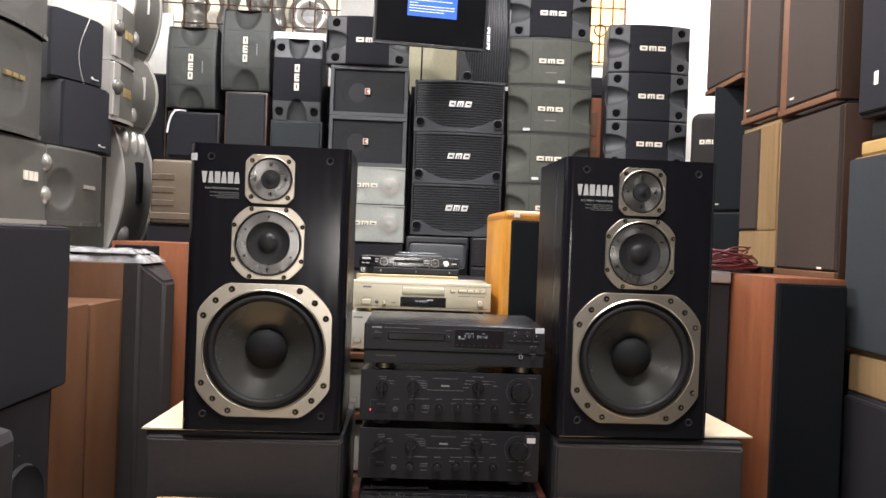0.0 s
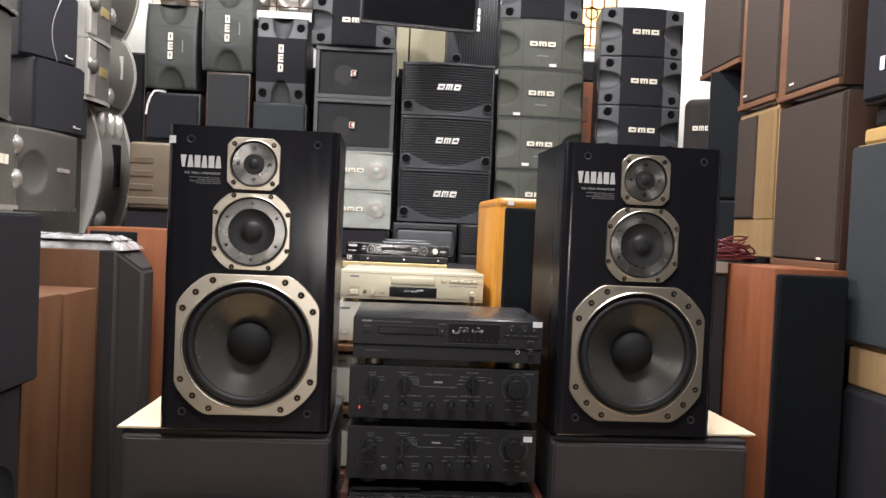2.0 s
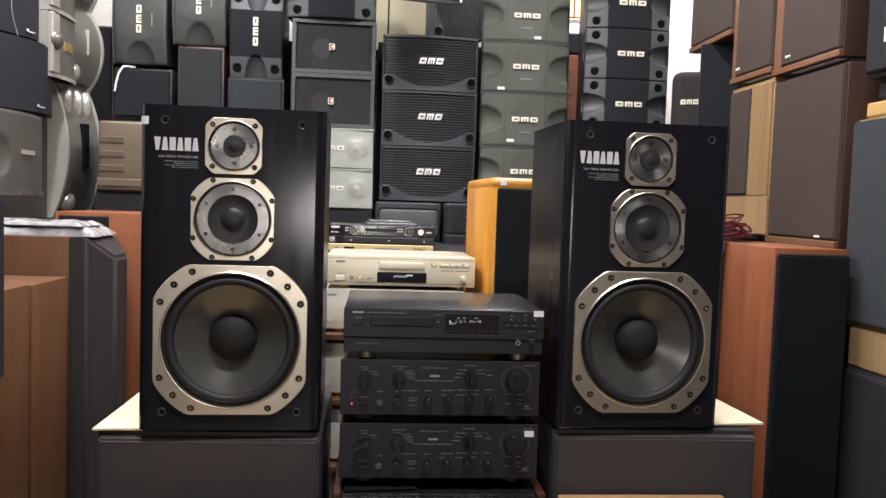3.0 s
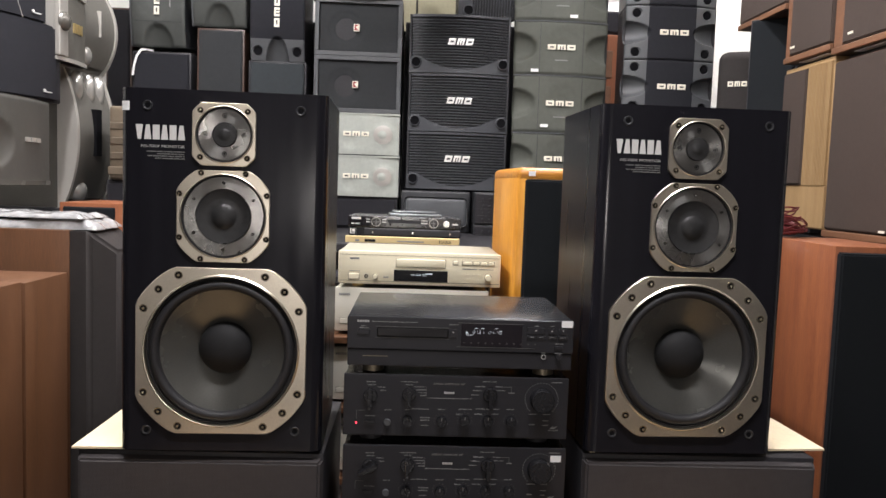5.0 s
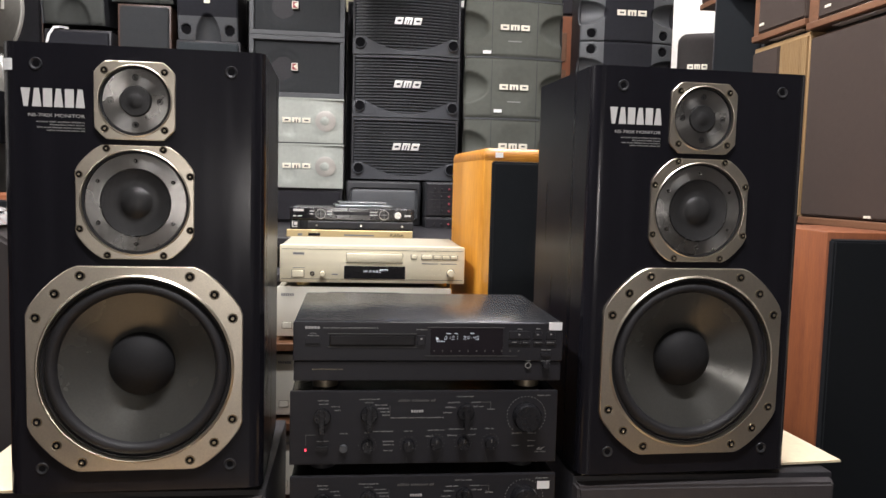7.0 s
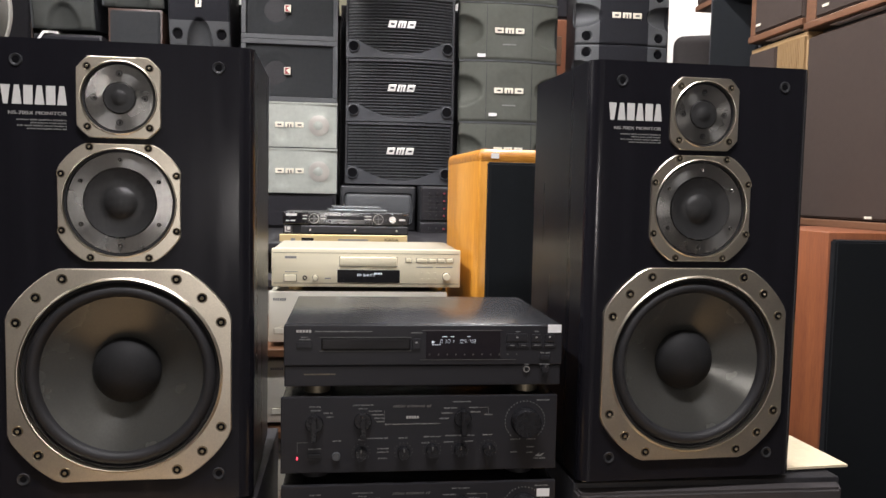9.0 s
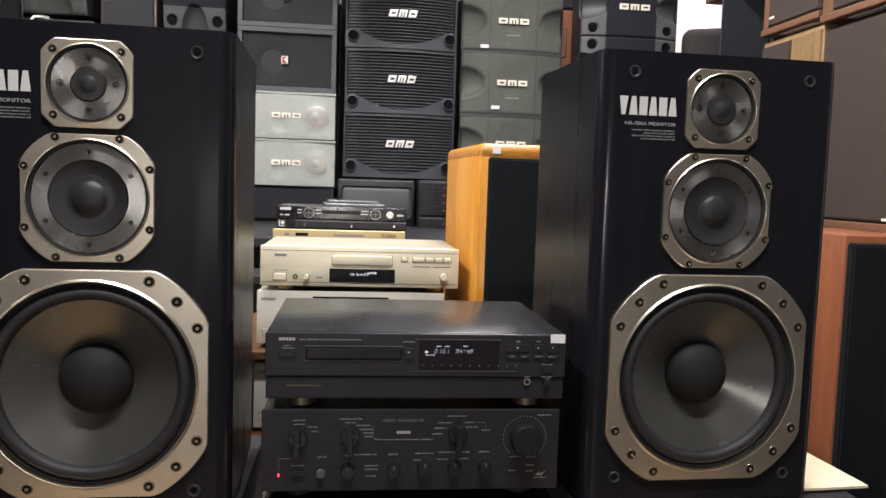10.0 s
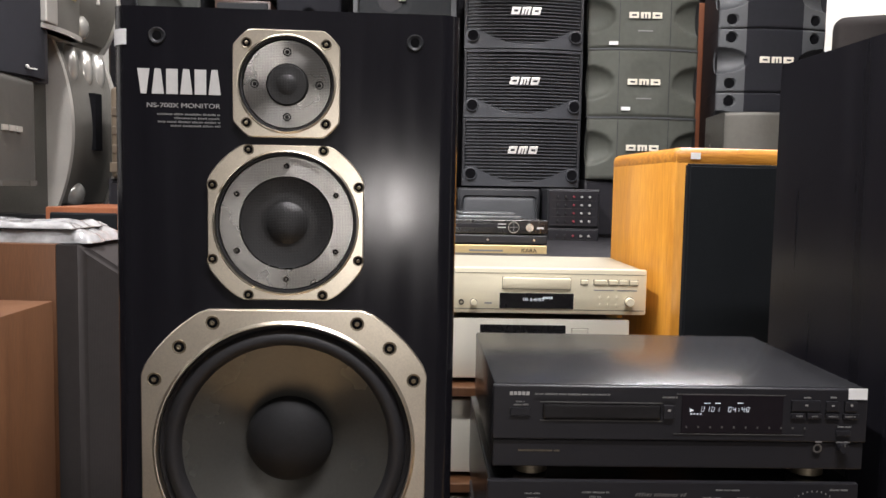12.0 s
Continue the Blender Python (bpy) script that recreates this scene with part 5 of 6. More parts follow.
for y0, y1, z, h in ((3.0, 3.3, 1.5625, 0.018), (2.56, 2.94, 1.5405, 0.020)):
    # black filler added in the gap, as support and for its darkness
    solid("spacer_board", box(0, 0.28, 0, y1 - y0, 0, h - 0.003), VINYL_BLACK, pose(XE + 0.03, y0, z), "added black filler in the dark gap between loudspeakers", "board", group="boards between speakers")
    solid("paper_sheet", box(0, 0.28, 0, y1 - y0 - 0.1, 0, 0.002), PAPER, pose(XE + 0.004, y0 + 0.03, z + h - 0.0025), "white paper squeezed between two loudspeakers", "paper", group="papers between speakers")
# slim black speakers facing the room beside them
for z0, z1 in ((1.225, 1.795), (0.66, 1.22)):
    grille_speaker("slim_speaker", pose(1.455, 3.50, z0, 0, 0, -42), 0.19, z1 - z0, 0.12, VINYL_BLACK, CLOTH_INK, "slim black column loudspeaker", (0.004, 0.012, 0.004, 0.004), 0.01, (-0.07, 0.03, 0.015, 0.004), group="slim columns")
# stack nearer to the camera
east(2.47, 1.95, 0.74, 1.355, WOOD_TAN, CLOTH_GREY, "tan loudspeaker with a slate grey cloth front", (0.0, 0.0, 0.012, 0.004), x=1.435, proud=0.02)
east(2.44, 1.93, 1.357, 1.402, WOOD_YELLOW, WOOD_YELLOW, "thin tan wooden board on a loudspeaker", (0.0, 0.0, 0.002, 0.002), x=1.44, proud=0.004)
east(2.42, 1.95, 1.47, 2.1, VINYL_BLACK, CLOTH_NAVY, "black loudspeaker with a white label", (0.0, 0.0, 0.01, 0.01), x=1.42)
east(2.41, 1.96, 1.404, 1.468, VINYL_BLACK, VINYL_BLACK, "flat black case between two loudspeakers", (0.0, 0.0, 0.004, 0.004), x=1.46)
east(2.44, 1.95, 0.62, 0.738, WOOD_TAN, WOOD_TAN, "tan wooden loudspeaker cabinet showing its edge", (0.0, 0.0, 0.002, 0.002), x=1.43, proud=0.004)
east(2.44, 1.95, 0.0, 0.618, VINYL_BLACK, CLOTH_BLACK, "black loudspeaker standing on the floor", (0.0, 0.0, 0.01, 0.01), x=1.425)
solid("paper_label", box(0, 0.022, -0.001, 0, 0, 0.04), PAPER, pose(1.4075, 2.335, 1.56, 0, 0, -90), "white paper label on a black loudspeaker", "label")
# low cabinets that carry the wall row
east(3.76, 3.40, 0.87, 1.785, VINYL_BLACK, CLOTH_BLACK, "black loudspeaker behind the slim columns", x=1.6, d=0.3)
east(3.3, 2.55, 0.0, 0.96, VINYL_BLACK, CLOTH_BLACK, "low black cabinet carrying the wooden loudspeakers", x=1.44, d=0.4)
# red wood floor speaker, its front to the camera
t = grille_speaker("red_wood_speaker", pose(1.272, 2.40, 0), 0.228, 0.968, 0.40, WOOD_RED, CLOTH_INK, "reddish wooden floor loudspeaker with a black cloth front", (0.006, 0.002, 0.0, 0.016), 0.018)
t = thing("silver_component", pose(1.02, 2.72, 0), "dark cabinet with a silver-edged top", "cabinet")
part("case", box(-0.14, 0.13, 0, 0.3, 0, 0.93, 0.004), VINYL_BLACK, t)
part("top_plate", box(-0.14, 0.13, -0.01, 0.3, 0.931, 0.972, 0.006), PLASTIC_SILVER, t, "brushed silver top")


def cable_coil(name, m, r, turns, thick, mat, label):
    cu = bpy.data.curves.new("cable", "CURVE")
    cu.dimensions, cu.bevel_depth, cu.bevel_resolution = "3D", thick, 2
    rnd = random.Random(5)
    for k in range(turns):
        sp = cu.splines.new("POLY")
        n = 40
        sp.points.add(n - 1)
        cx, cy, rr, tilt, ph = rnd.uniform(-0.02, 0.02), rnd.uniform(-0.02, 0.02), r * rnd.uniform(0.6, 1.05), rnd.uniform(0.2, 1.15), rnd.uniform(0, 6.28)
        for j in range(n):
            a = 2 * math.pi * j / n * 0.97
            z = thick + 0.008 + rr * tilt * (0.5 + 0.5 * math.sin(a + ph)) * 0.9 + 0.004 * math.sin(5 * a + k)
            sp.points[j].co = (cx + rr * 1.5 * math.cos(a), cy + rr * math.sin(a), z, 1)
    ob = bpy.data.objects.new("cable", cu)
    scene.collection.objects.link(ob)
    me = bpy.data.meshes.new_from_object(ob.evaluated_get(bpy.context.evaluated_depsgraph_get()))
    bpy.data.objects.remove(ob)
    me.materials.clear()
    me.materials.append(mat)
    o = new(name, me)
    o.matrix_world = m
    return tagged(o, label, "cable", kind="stuff")


cable_coil("speaker_cable", pose(1.14, 2.80, 0.972), 0.08, 34, 0.0026, RED_CABLE, "tangled coil of dark red speaker cable")

# ---- west side: cabinets by the floor and a stack of grey speakers ----
t = thing("floor_speaker", pose(-0.92, 2.765, 0, 0, 0, 90), "brown wooden loudspeaker with a thick charcoal front", "loudspeaker", "west floor speakers")
part("cabinet", box(-0.12, 0.12, 0, 0.235, 0, 0.927, 0.003), WOOD_BROWN, t, "", 40)
b = box(-0.12, 0.12, -0.118, -0.001, 0.002, 0.925)
front = [f for f in b.faces if f.normal.y < -0.5]
bmesh.ops.bevel(b, geom=list(front[0].edges), offset=0.062, segments=1, affect="EDGES")
bmesh.ops.bevel(b, geom=[e for e in b.edges if e.calc_length() > 0.1 and min(v.co.y for v in e.verts) < -0.01], offset=0.010, segments=3, affect="EDGES")
part("grille", b, CLOTH_TAUPE, t, "thick charcoal cloth front with broad chamfers", 40)
for y0, y1, z in ((2.14, 2.362, 0.815), (2.378, 2.618, 0.81)):
    t = thing("floor_speaker", pose(-1.09, y0, 0), "brown veneered loudspeaker cabinet turned sideways", "loudspeaker", "west floor speakers")
    part("cabinet", box(-0.176, 0.176, 0, y1 - y0, 0, z, 0.003), WOOD_BROWN, t, "", 40)
    part("back_panel", box(-0.18, -0.1765, 0.004, y1 - y0 - 0.004, 0.01, z - 0.012), CLOTH_BLACK, t)
t = grille_speaker("red_wood_speaker", pose(-0.845, 2.897, 0, 0, 0, 0), 0.43, 0.997, 0.32, WOOD_RED, CLOTH_INK, "reddish wooden floor loudspeaker beside a monitor", (0.01, 0.256, 0.0, 0.012), 0.006)
WRAP = material("plastic_wrap", (0.4, 0.4, 0.4), 0.07, 0.15, 0.35, 14, 60, 0.3, coat=0.6)


def crumpled_packet(m, w, d, h, seed, label):
    """A soft packet in crinkled film."""
    b = bmesh.new()
    n, k = 26, 22
    grid = []
    for i in range(n + 1):
        row = []
        for j in range(k + 1):
            u, v = i / n, j / k
            e = min(u, 1 - u, v, 1 - v)
            z = h * min(1, (e / 0.07)) ** 0.5
            z += 0.008 * min(1, e / 0.05) * (noise.noise((u * 5 + seed, v * 5, 0.3)) + 0.5 * noise.noise((u * 14, v * 14 + seed, 1.7)))
            row.append(b.verts.new((u * w + 0.01 * noise.noise((v * 6, seed, 0)), v * d + 0.01 * noise.noise((u * 6, 3, seed)), max(0.0015, z))))
        grid.append(row)
    for i in range(n):
        for j in range(k):
            b.faces.new((grid[i][j], grid[i + 1][j], grid[i + 1][j + 1], grid[i][j + 1]))
    rim = [grid[i][0] for i in range(n + 1)] + [grid[n][j] for j in range(1, k + 1)] + [grid[i][k] for i in range(n - 1, -1, -1)] + [grid[0][j] for j in range(k - 1, 0, -1)]
    low = [b.verts.new((v.co.x, v.co.y, 0)) for v in rim]
    for a in range(len(rim)):
        c = (a + 1) % len(rim)
        b.faces.new((rim[a], rim[c], low[c], low[a]))
    b.faces.new(low[::-1])
    return solid("wrapped_packet", b, WRAP, m, label, "packet", smooth=50, group="wrapped packets")


crumpled_packet(pose(-1.25, 2.652, 0.9275, 0, 0, 1), 0.40, 0.21, 0.026, 2.0, "papers in crinkled clear plastic on a cabinet")
crumpled_packet(pose(-1.2, 2.67, 0.958, 0, 0, -3), 0.31, 0.17, 0.014, 7.0, "flat clear plastic packet on another packet")
# dark speaker close to the camera, and one below it
t = grille_speaker("black_speaker", pose(-0.88, 1.805, 0.622, 0, 0, 90), 0.61, 0.418, 0.32, VINYL_BLACK, CLOTH_BLACK, "black cloth loudspeaker standing on another", (0, 0, 0, 0), 0.02)
t = thing("black_speaker", pose(-0.87, 1.75, 0, 0, 0, 90), "black loudspeaker cabinet on the floor", "loudspeaker")
part("cabinet", box(-0.35, 0.29, 0.0, 0.34, 0, 0.62, 0.003), VINYL_BLACK, t)
part("grille", box(-0.35, 0.02, -0.06, -0.002, 0.01, 0.6, 0.03, 2), CLOTH_CHAR, t)
part("woofer_cone", lathe([(0.11, -0.001), (0.105, -0.01), (0.095, -0.004), (0.04, -0.001), (0, -0.012)], 0.15, 0.36, 40), RUBBER, t, "", 60)
t = thing("side_bench", pose(-1.5, 2.1, 0), "low dark bench under the grey speakers", "bench")
part("bench_top", box(-0.3, 0.36, 0.5, 1.1, 0.92, 0.95), VINYL_BLACK, t)
part("bench_body", box(-0.3, 0.34, 0.52, 1.1, 0, 0.92), VINYL_BLACK, t)


solid("plinth", box(-0.2, 0.2, 0, 0.4, 0, 0.0895, 0.003), VINYL_BLACK, pose(-1.36, 3.32, 0.87), "low black plinth under a grey loudspeaker", "plinth")


def west(x, y, z, w, h, mat, label, rz=80, sag=0.035, d=0.25, mark=None, body=None, dim=()):
    t = thing("karaoke_speaker", pose(x, y, z, 0, 0, rz), label, "loudspeaker", "grey speakers by the wall")
    part("body", shell(w, h, d, sag), body or PLASTIC_WARM, t)
    part("grille", skin(w, h, sag, -w / 2, w / 2, list(dim)), mat, t, "", 60)
    part("lower_lip", slab([(-w / 2 + w * k / 12, arc(-w / 2 + w * k / 12, w, sag) - 0.005) for k in range(13)] + [(w / 2, 0.03), (-w / 2, 0.03)], 0.0, 0.014), body or PLASTIC_WARM, t)
    if mark:
        mx0, mz, mw, mh, mm = mark
        for k in range(3):
            xa = mx0 + k * mw / 3
            yy = min(arc(xa, w, sag), arc(xa + mw * 0.28, w, sag))
            part("badge_block", box(xa, xa + mw * 0.23, yy - 0.004, yy + 0.012, mz, mz + mh), mm, t, "metal badge block")
    return t


silver_box = west(-1.23, 2.50, 1.045, 0.46, 0.275, SHEET_WARM, "silver-grey loudspeaker with a block badge", 88, 0.01, mark=(0.065, 0.142, 0.1, 0.03, PLATE), body=PLASTIC_SILVER)
part("side_strip", box(-0.228, -0.13, -0.016, 0.004, 0.016, 0.272, 0.004), PLASTIC_SILVER, silver_box, "silver moulded strip")
for x, z in ((-0.175, 0.20), (-0.175, 0.10), (0.222, 0.21), (0.222, 0.10)):
    y = -0.014 if x < 0 else 0.004
    part("shiny_cap", lathe([(0.036, y + 0.01), (0.034, y - 0.004), (0.026, y - 0.014), (0.012, y - 0.02), (0, y - 0.021)], x, z, 24), PLASTIC_SHINE, silver_box, "shiny domed cap", 60)
west(-1.23, 2.472, 1.325, 0.404, 0.33, SHEET_MID, "grey bowed loudspeaker with a gold badge", 88, 0.02, mark=(-0.05, 0.17, 0.12, 0.014, BADGE_GOLD), dim=[(-0.02, 0.17, 0.11, 0.12, 0.004)])
west(-1.23, 2.485, 1.66, 0.43, 0.33, SHEET_MID, "grey bowed loudspeaker with a gold badge", 88, 0.028, mark=(0.05, 0.24, 0.10, 0.022, BADGE_GOLD), dim=[(-0.02, 0.17, 0.11, 0.12, 0.004)])
west(-1.235, 2.95, 1.045, 0.44, 0.283, SHEET_MID, "grey meshed loudspeaker with three small marks", 84, 0.03, mark=(0.03, 0.14, 0.1, 0.014, PLASTIC_SILVER), dim=[(-0.1, 0.13, 0.07, 0.07, 0.012)])
def navy_speaker(m, w, h, d):
    """A small speaker whose cloth front is chamfered at one end and rounds off at the other."""
    t = thing("bookshelf_speaker", m, "navy-black bookshelf loudspeaker with a silver badge", "loudspeaker", "navy speakers")
    part("body", box(-w / 2 + 0.002, w / 2 - 0.002, 0.03, d, 0, h, 0.004), VINYL_BLACK, t, "", 40)
    plan = [(-w / 2, 0.03), (-w / 2, 0.012), (-w / 2 + 0.022, 0.0)] + [(-w * 0.05 + w * 0.55 * math.sin(a), 0.052 - 0.052 * math.cos(a)) for a in [k * math.pi / 20 for k in range(9)]] + [(w / 2, 0.046), (w / 2, 0.05)]
    f = slab(plan, 0.003, h - 0.003)
    bmesh.ops.recalc_face_normals(f, faces=f.faces)
    caps = [g for g in f.faces if abs(g.normal.z) > 0.5]
    bmesh.ops.bevel(f, geom=[e for g in caps for e in g.edges if max(v.co.y for v in e.verts) < 0.045], offset=0.008, segments=2, affect="EDGES")
    part("grille", f, CLOTH_NAVY, t, "dark navy cloth front", 40)
    part("badge_disc", lathe([(0.0055, 0.0), (0.005, -0.0035), (0, -0.004)], w * 0.12, 0.034, 16), SILVER_MARK, t, "small silver badge", 40)
    part("badge_line", box(w * 0.12 + 0.008, w * 0.12 + 0.034, -0.0012, 0.003, 0.0285, 0.0325, 0.0006), SILVER_MARK, t)
    return t


navy_speaker(pose(-1.222, 3.097, 1.3295, 0, 0, 70), 0.275, 0.262, 0.22)
upper_navy = navy_speaker(pose(-1.262, 3.097, 1.5925, 0, 0, 68), 0.302, 0.268, 0.22)
for z in (1.48, 1.717):
    t = west(-1.20, 3.31, z, 0.23, 0.235, SHEET_WARM, "silver loudspeaker with a gold badge plate", 88, 0.012, mark=(-0.01, 0.11, 0.08, 0.034, BADGE_GOLD), body=PLASTIC_SILVER)
    part("side_strip", box(-0.114, -0.05, -0.016, 0.004, 0.016, 0.232, 0.004), PLASTIC_SILVER, t, "silver moulded strip")
    part("side_cap", lathe([(0.034, -0.012), (0.032, -0.024), (0.02, -0.034), (0, -0.037)], -0.085, 0.135, 24), PLASTIC_WARM, t, "grey domed cap", 60)


def tower_speaker(m, w, h, d, sag, label, upper=True):
    """A speaker whose front bulges at mid height, with silver rims and round shiny feet and caps."""
    t = thing("karaoke_speaker", m, label, "loudspeaker", "bulging grey speakers")
    n = 16
    def bow(z):
        return -sag * (1 - (2 * z / h - 1) ** 2)
    outline = [(bow(h * k / n), h * k / n) for k in range(n + 1)] + [(d, h), (d, 0)]
    for name, x0, x1, inset, mat in (("body", -w / 2, w / 2, 0.012, PLASTIC_WARM), ("rim", -w / 2 - 0.001, -w / 2 + 0.014, 0.0, PLASTIC_SILVER), ("rim", w / 2 - 0.014, w / 2 + 0.001, 0.0, PLASTIC_SILVER)):
        b = bmesh.new()
        pts = [(y + inset if k <= n else (y if name == "body" else 0.02), z) for k, (y, z) in enumerate(outline)]
        one = [b.verts.new((x0, y, z)) for y, z in pts]
        two = [b.verts.new((x1, y, z)) for y, z in pts]
        b.faces.new(one)
        b.faces.new(two[::-1])
        for k in range(len(pts)):
            j = (k + 1) % len(pts)
            b.faces.new((one[k], two[k], two[j], one[j]))
        part(name, b, mat, t, "silver edge" if name == "rim" else "", 30)
    b = bmesh.new()
    cols = [(b.verts.new((-w / 2 + 0.016, bow(h * k / n) + 0.006, h * k / n)), b.verts.new((w / 2 - 0.016, bow(h * k / n) + 0.006, h * k / n))) for k in range(1, n)]
    for p, q in zip(cols, cols[1:]):
        b.faces.new((p[0], p[1], q[1], q[0]))
    part("grille", b, SHEET_WARM, t, "", 60)
    if upper:
        part("name_slot", box(-0.02, 0.02, -sag - 0.004, -sag + 0.02, h * 0.38, h * 0.72), HOLE, t)
    else:
        part("name_line", box(-0.004, 0.004, -sag - 0.001, -sag + 0.02, h * 0.4, h * 0.7, 0.002), PLASTIC_SILVER, t, "thin silver line")
    for x, z in ([(-w * 0.28, h - 0.07), (w * 0.0, h - 0.072), (w * 0.26, h - 0.072), (-w * 0.2, 0.06)] if upper else [(-w * 0.22, 0.055)]):
        y = bow(z)
        cap = lathe([(0.042, y + 0.02), (0.04, y + 0.002), (0.03, y - 0.009), (0.015, y - 0.014), (0, y - 0.0155)], x, z, 24)
        if upper and z > h / 2:
            for v in cap.verts:
                v.co.x, v.co.z = x + (v.co.x - x) * 0.6, z + (v.co.z - z) * 1.5
        part("shiny_cap", cap, PLASTIC_SHINE, t, "shiny domed cap", 60)
    return t


tower_speaker(pose(-1.236, 3.50, 0.96, 0, 0, 84), 0.29, 0.52, 0.3, 0.06, "tall grey loudspeaker with a bulging front and shiny caps")
tower_speaker(pose(-1.241, 3.54, 1.482, 0, 0, 84), 0.27, 0.335, 0.28, 0.06, "grey loudspeaker with a bulging front and shiny caps", False)
tower_speaker(pose(-1.243, 3.56, 1.82, 0, 0, 84), 0.27, 0.45, 0.28, 0.06, "grey loudspeaker with a bulging front and shiny caps", False)
t = thing("slotted_speaker", pose(-0.93, 3.36, 1.07), "bronze loudspeaker with slots across its front", "loudspeaker")
BRONZE = material("bronze_plastic", (0.20, 0.16, 0.115), 0.35, 0.4, 0.15, 8, 200, 0.1)
part("body", box(-0.155, 0.155, 0, 0.25, 0, 0.272, 0.012, 3), BRONZE, t, "", 40)
for z in (0.075, 0.13, 0.185):
    part("slot", box(-0.15, -0.055, -0.003, 0.004, z, z + 0.026, 0.003), material("slot_shade", (0.10, 0.078, 0.055), 0.4), t)
part("lower_band", box(-0.157, 0.157, -0.004, 0.01, 0.018, 0.048, 0.003), BRONZE, t)
t = plain_box(-1.10, -0.78, 3.38, 0.87, 1.07, "small dark component under the bronze loudspeaker", PANEL_BLACK)
# beside the slim columns
t = thing("karaoke_speaker", pose(1.628, 4.05, 1.30, 0, 0, -26), "dark loudspeaker with rounded edges and a block mark", "loudspeaker")
part("body", box(-0.165, 0.165, 0.035, 0.27, 0, 0.462, 0.02, 3), PLASTIC, t, "", 40)
part("grille", box(-0.17, 0.17, -0.03, 0.1, 0.003, 0.468, 0.045, 6), CLOTH_TAUPE, t, "dark olive cloth front with rounded edges", 60)
block_mark(-0.078, 0.30, 0.088, 0.024, -0.03, t)
plain_box(1.47, 1.75, 4.0, 0.87, 1.30, "plain black loudspeaker at the foot of a stack")
west(1.075, 3.78, 1.10, 0.3, 0.25, SHEET_WARM, "warm grey loudspeaker with rounded corners", 0, 0.05, 0.25, body=PLASTIC_WARM)
plain_box(0.925, 1.225, 3.78, 0.87, 1.10, "plain black loudspeaker under a warm grey one")
# carved red-brown wooden panel seen between stacks
t = thing("carved_panel", pose(1.0, 4.45, 0.87), "red-brown carved wooden panel between the stacks", "panel")
part("board", box(-0.12, 0.14, 0, 0.03, 0, 1.02, 0.004), WOOD_RED, t)
for z in (0.80, 0.62, 0.44):
    part("inset", box(-0.10, 0.045, -0.008, 0.002, z, z + 0.14, 0.006), WOOD_TRIM, t)
plain_box(0.94, 1.12, 4.5, 1.90, 2.02, "small black case above the carved panel", d=0.2)
# pale boards behind and on top of the stacks
solid("white_board", box(0, 0.28, 0, 0.2, 0, 0.045), PAPER, pose(-0.755, 4.2, 2.0745), "white carton lying on an upended loudspeaker", "carton")
# black backing added behind the first row so its gaps stay dark
for x0, x1, z1 in ((-1.30, -0.80, 1.95), (-0.78, -0.03, 1.9), (-0.02, 0.94, 1.92)):
    plain_box(x0, x1, 4.5, 0.87, z1, "added black backing that darkens the gaps between stacks", d=0.22)
# panel added behind the ribbed speakers; its dull cream stands for dimmer wall
t = thing("wall_cupboard", pose(0.080, 4.70, 1.908), "dull cream panel added for the dimmer yellowish wall", "cupboard")
CREAM = material("dull_cream", (0.42, 0.39, 0.26), 0.5, 0, 0.15, 4, 80, 0.1)
part("carcass", box(-0.177, 0.177, 0.012, 0.075, 0, 0.6), VINYL_BLACK, t)
part("door", box(-0.177, -0.052, 0, 0.012, 0.004, 0.596, 0.002), CREAM, t)
part("door", box(-0.042, 0.177, 0, 0.012, 0.004, 0.596, 0.002), CREAM, t)
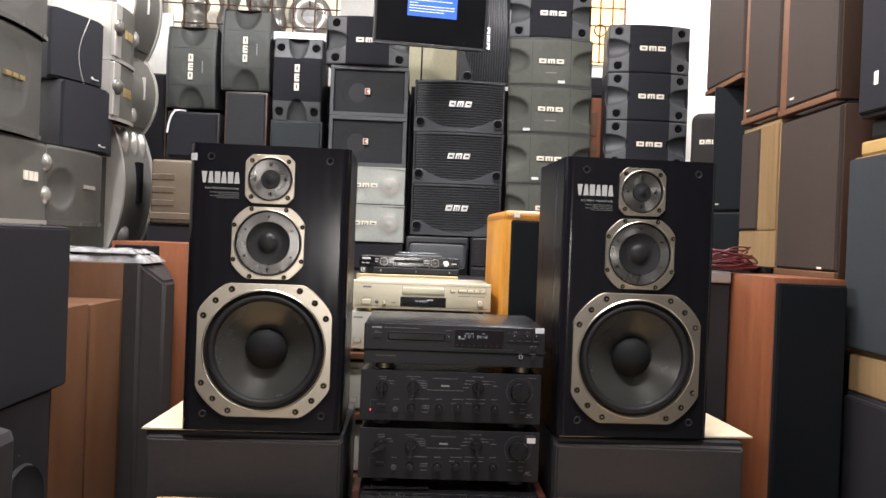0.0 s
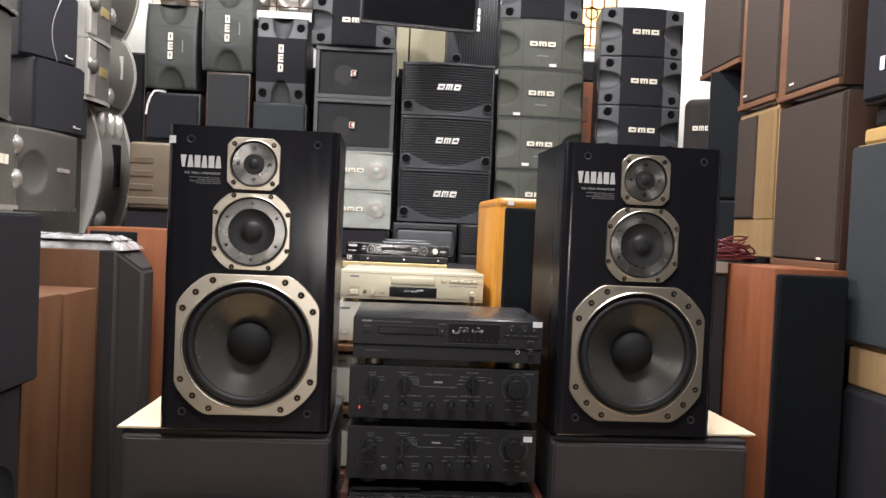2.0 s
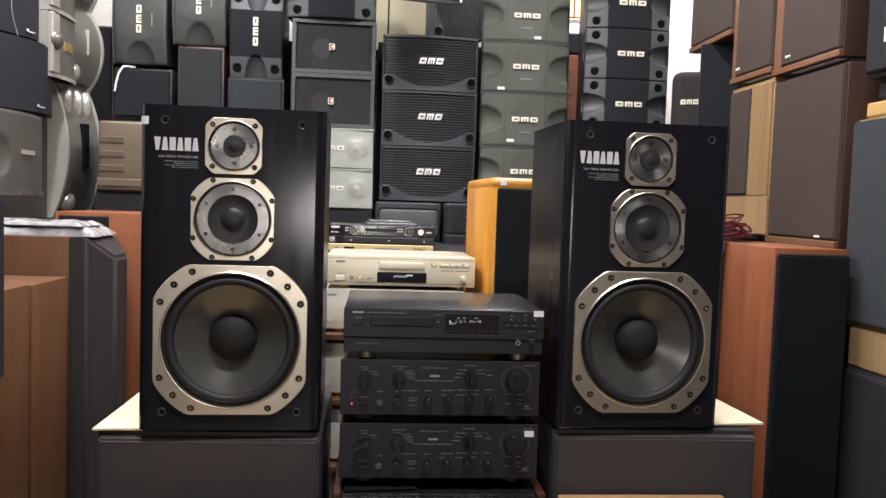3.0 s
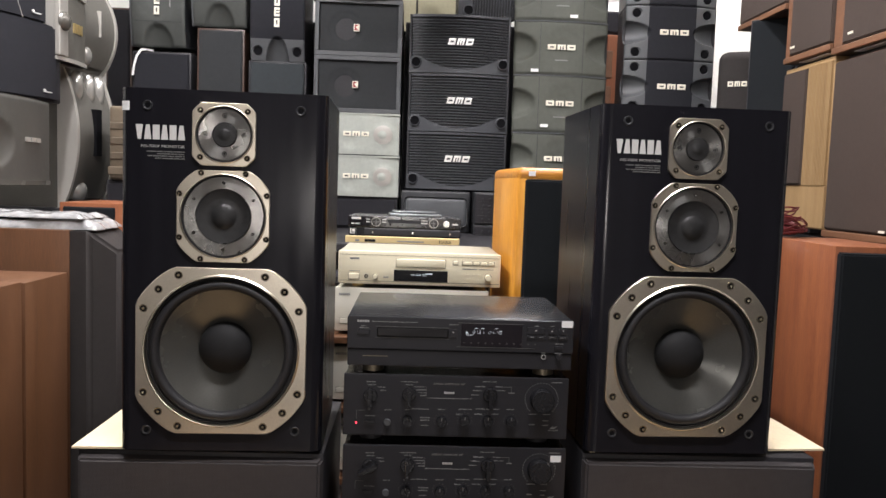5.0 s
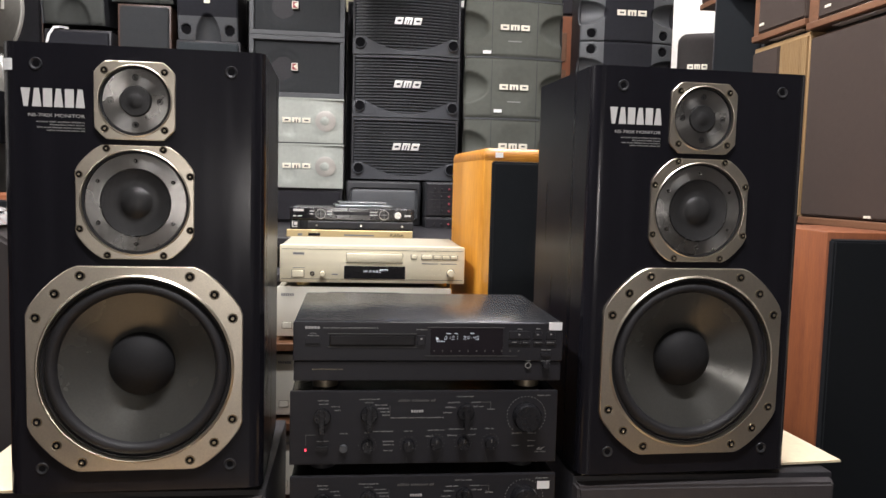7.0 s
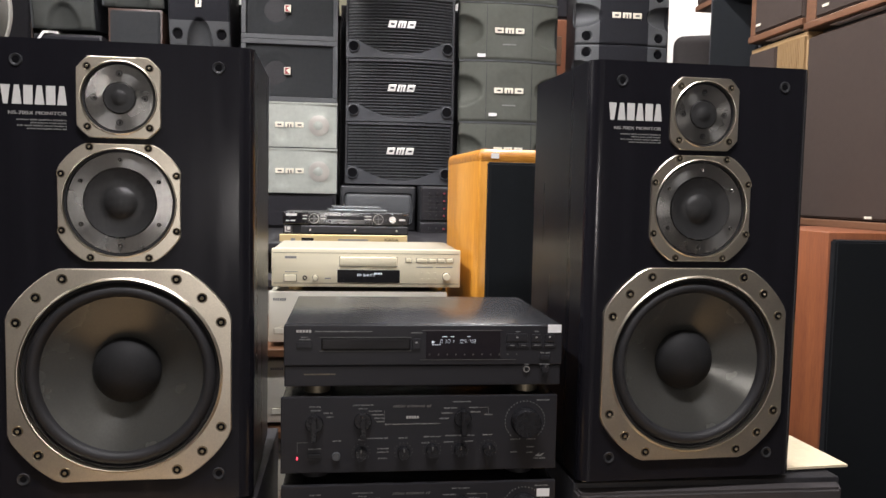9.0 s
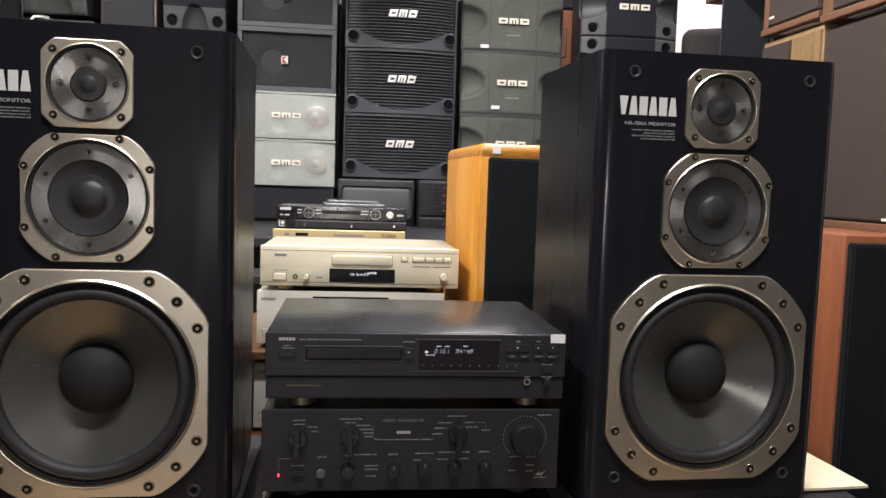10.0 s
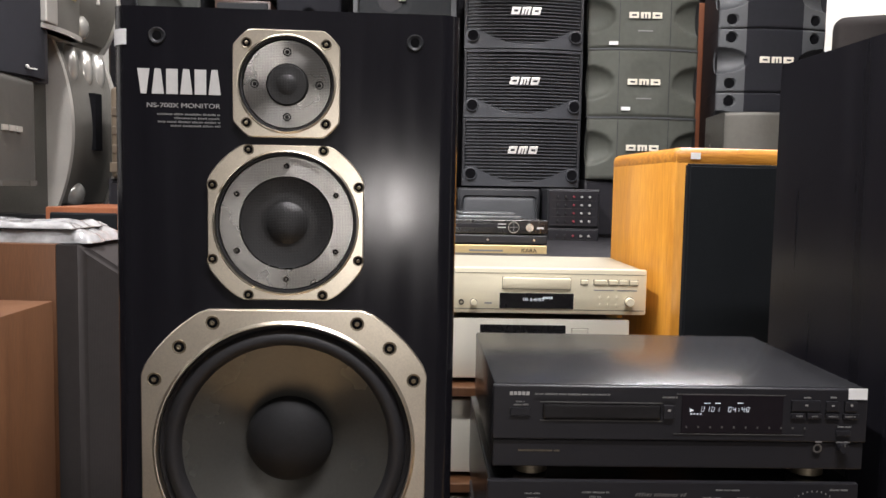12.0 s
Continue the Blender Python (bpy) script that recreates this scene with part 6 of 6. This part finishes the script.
# strap over a small speaker, stickers, a pale panel by the upended speakers
cu = bpy.data.curves.new("strap", "CURVE")
cu.dimensions, cu.extrude, cu.bevel_depth = "3D", 0.0042, 0.001
sp = cu.splines.new("POLY")
pts = [(0.09, 0.0, 0.0), (0.06, -0.002, 0.004), (0.035, -0.01, 0.0), (0.018, -0.018, -0.03), (0.006, -0.02, -0.075), (0.0, -0.02, -0.12)]
sp.points.add(len(pts) - 1)
for p, c in zip(sp.points, pts):
    p.co = (*c, 1)
o = bpy.data.objects.new("strap", cu)
scene.collection.objects.link(o)
me = bpy.data.meshes.new_from_object(o.evaluated_get(bpy.context.evaluated_depsgraph_get()))
bpy.data.objects.remove(o)
me.materials.clear()
me.materials.append(PAPER)
o = new("carry_strap", me)
o.matrix_world = pose(-1.275, YS - 0.002, 1.672)
tagged(o, "white carrying strap hanging over a small loudspeaker", "strap")
for x, y, z in ((0.775, YS - 0.0315, 1.898), (0.60, YS - 0.027, 1.642), (0.655, YS - 0.0335, 1.384)):
    solid("price_sticker", box(-0.018, 0.018, -0.0008, 0.004, 0, 0.014), PAPER, pose(x, y, z), "small white sticker on a meshed loudspeaker", "sticker")
solid("pale_panel", box(0, 0.09, 0, 0.02, 0, 0.34), WALL, pose(-1.40, 4.28, 1.87), "pale painted panel standing beside the upended loudspeakers", "panel")
plain_box(-1.42, -1.30, 4.2, 0.87, 1.87, "slim black loudspeaker with a reddish edge", CLOTH_BLACK, WOOD_DARK)
cu = bpy.data.curves.new("wave", "CURVE")
cu.dimensions, cu.bevel_depth = "3D", 0.002
sp = cu.splines.new("POLY")
sp.points.add(14)
for k in range(15):
    u = k / 14
    sp.points[k].co = (0.0 - 0.032 * math.sin(u * math.pi * 1.15 + 0.1), 0.0015, 0.006 + 0.256 * u, 1)
o = bpy.data.objects.new("wave", cu)
scene.collection.objects.link(o)
me = bpy.data.meshes.new_from_object(o.evaluated_get(bpy.context.evaluated_depsgraph_get()))
bpy.data.objects.remove(o)
me.materials.clear()
me.materials.append(PLASTIC_SILVER)
o = new("wave_trim", me)
o.parent = upper_navy
o["label"] = "silver wavy trim line"

# lettering too fine to pick apart
for ob in scene.objects:
    if ob.name.split(".")[0] in ("panel_lettering", "button_lines", "small_print", "panel_frame_lines", "script_line", "display_marks", "button_marks", "track_dots", "message_lines", "volume_scale", "display_trim", "tray_surround", "knob_scale", "gold_script", "brand_mark", "plate_mark", "control_cross"):
        ob["kind"] = "stuff"
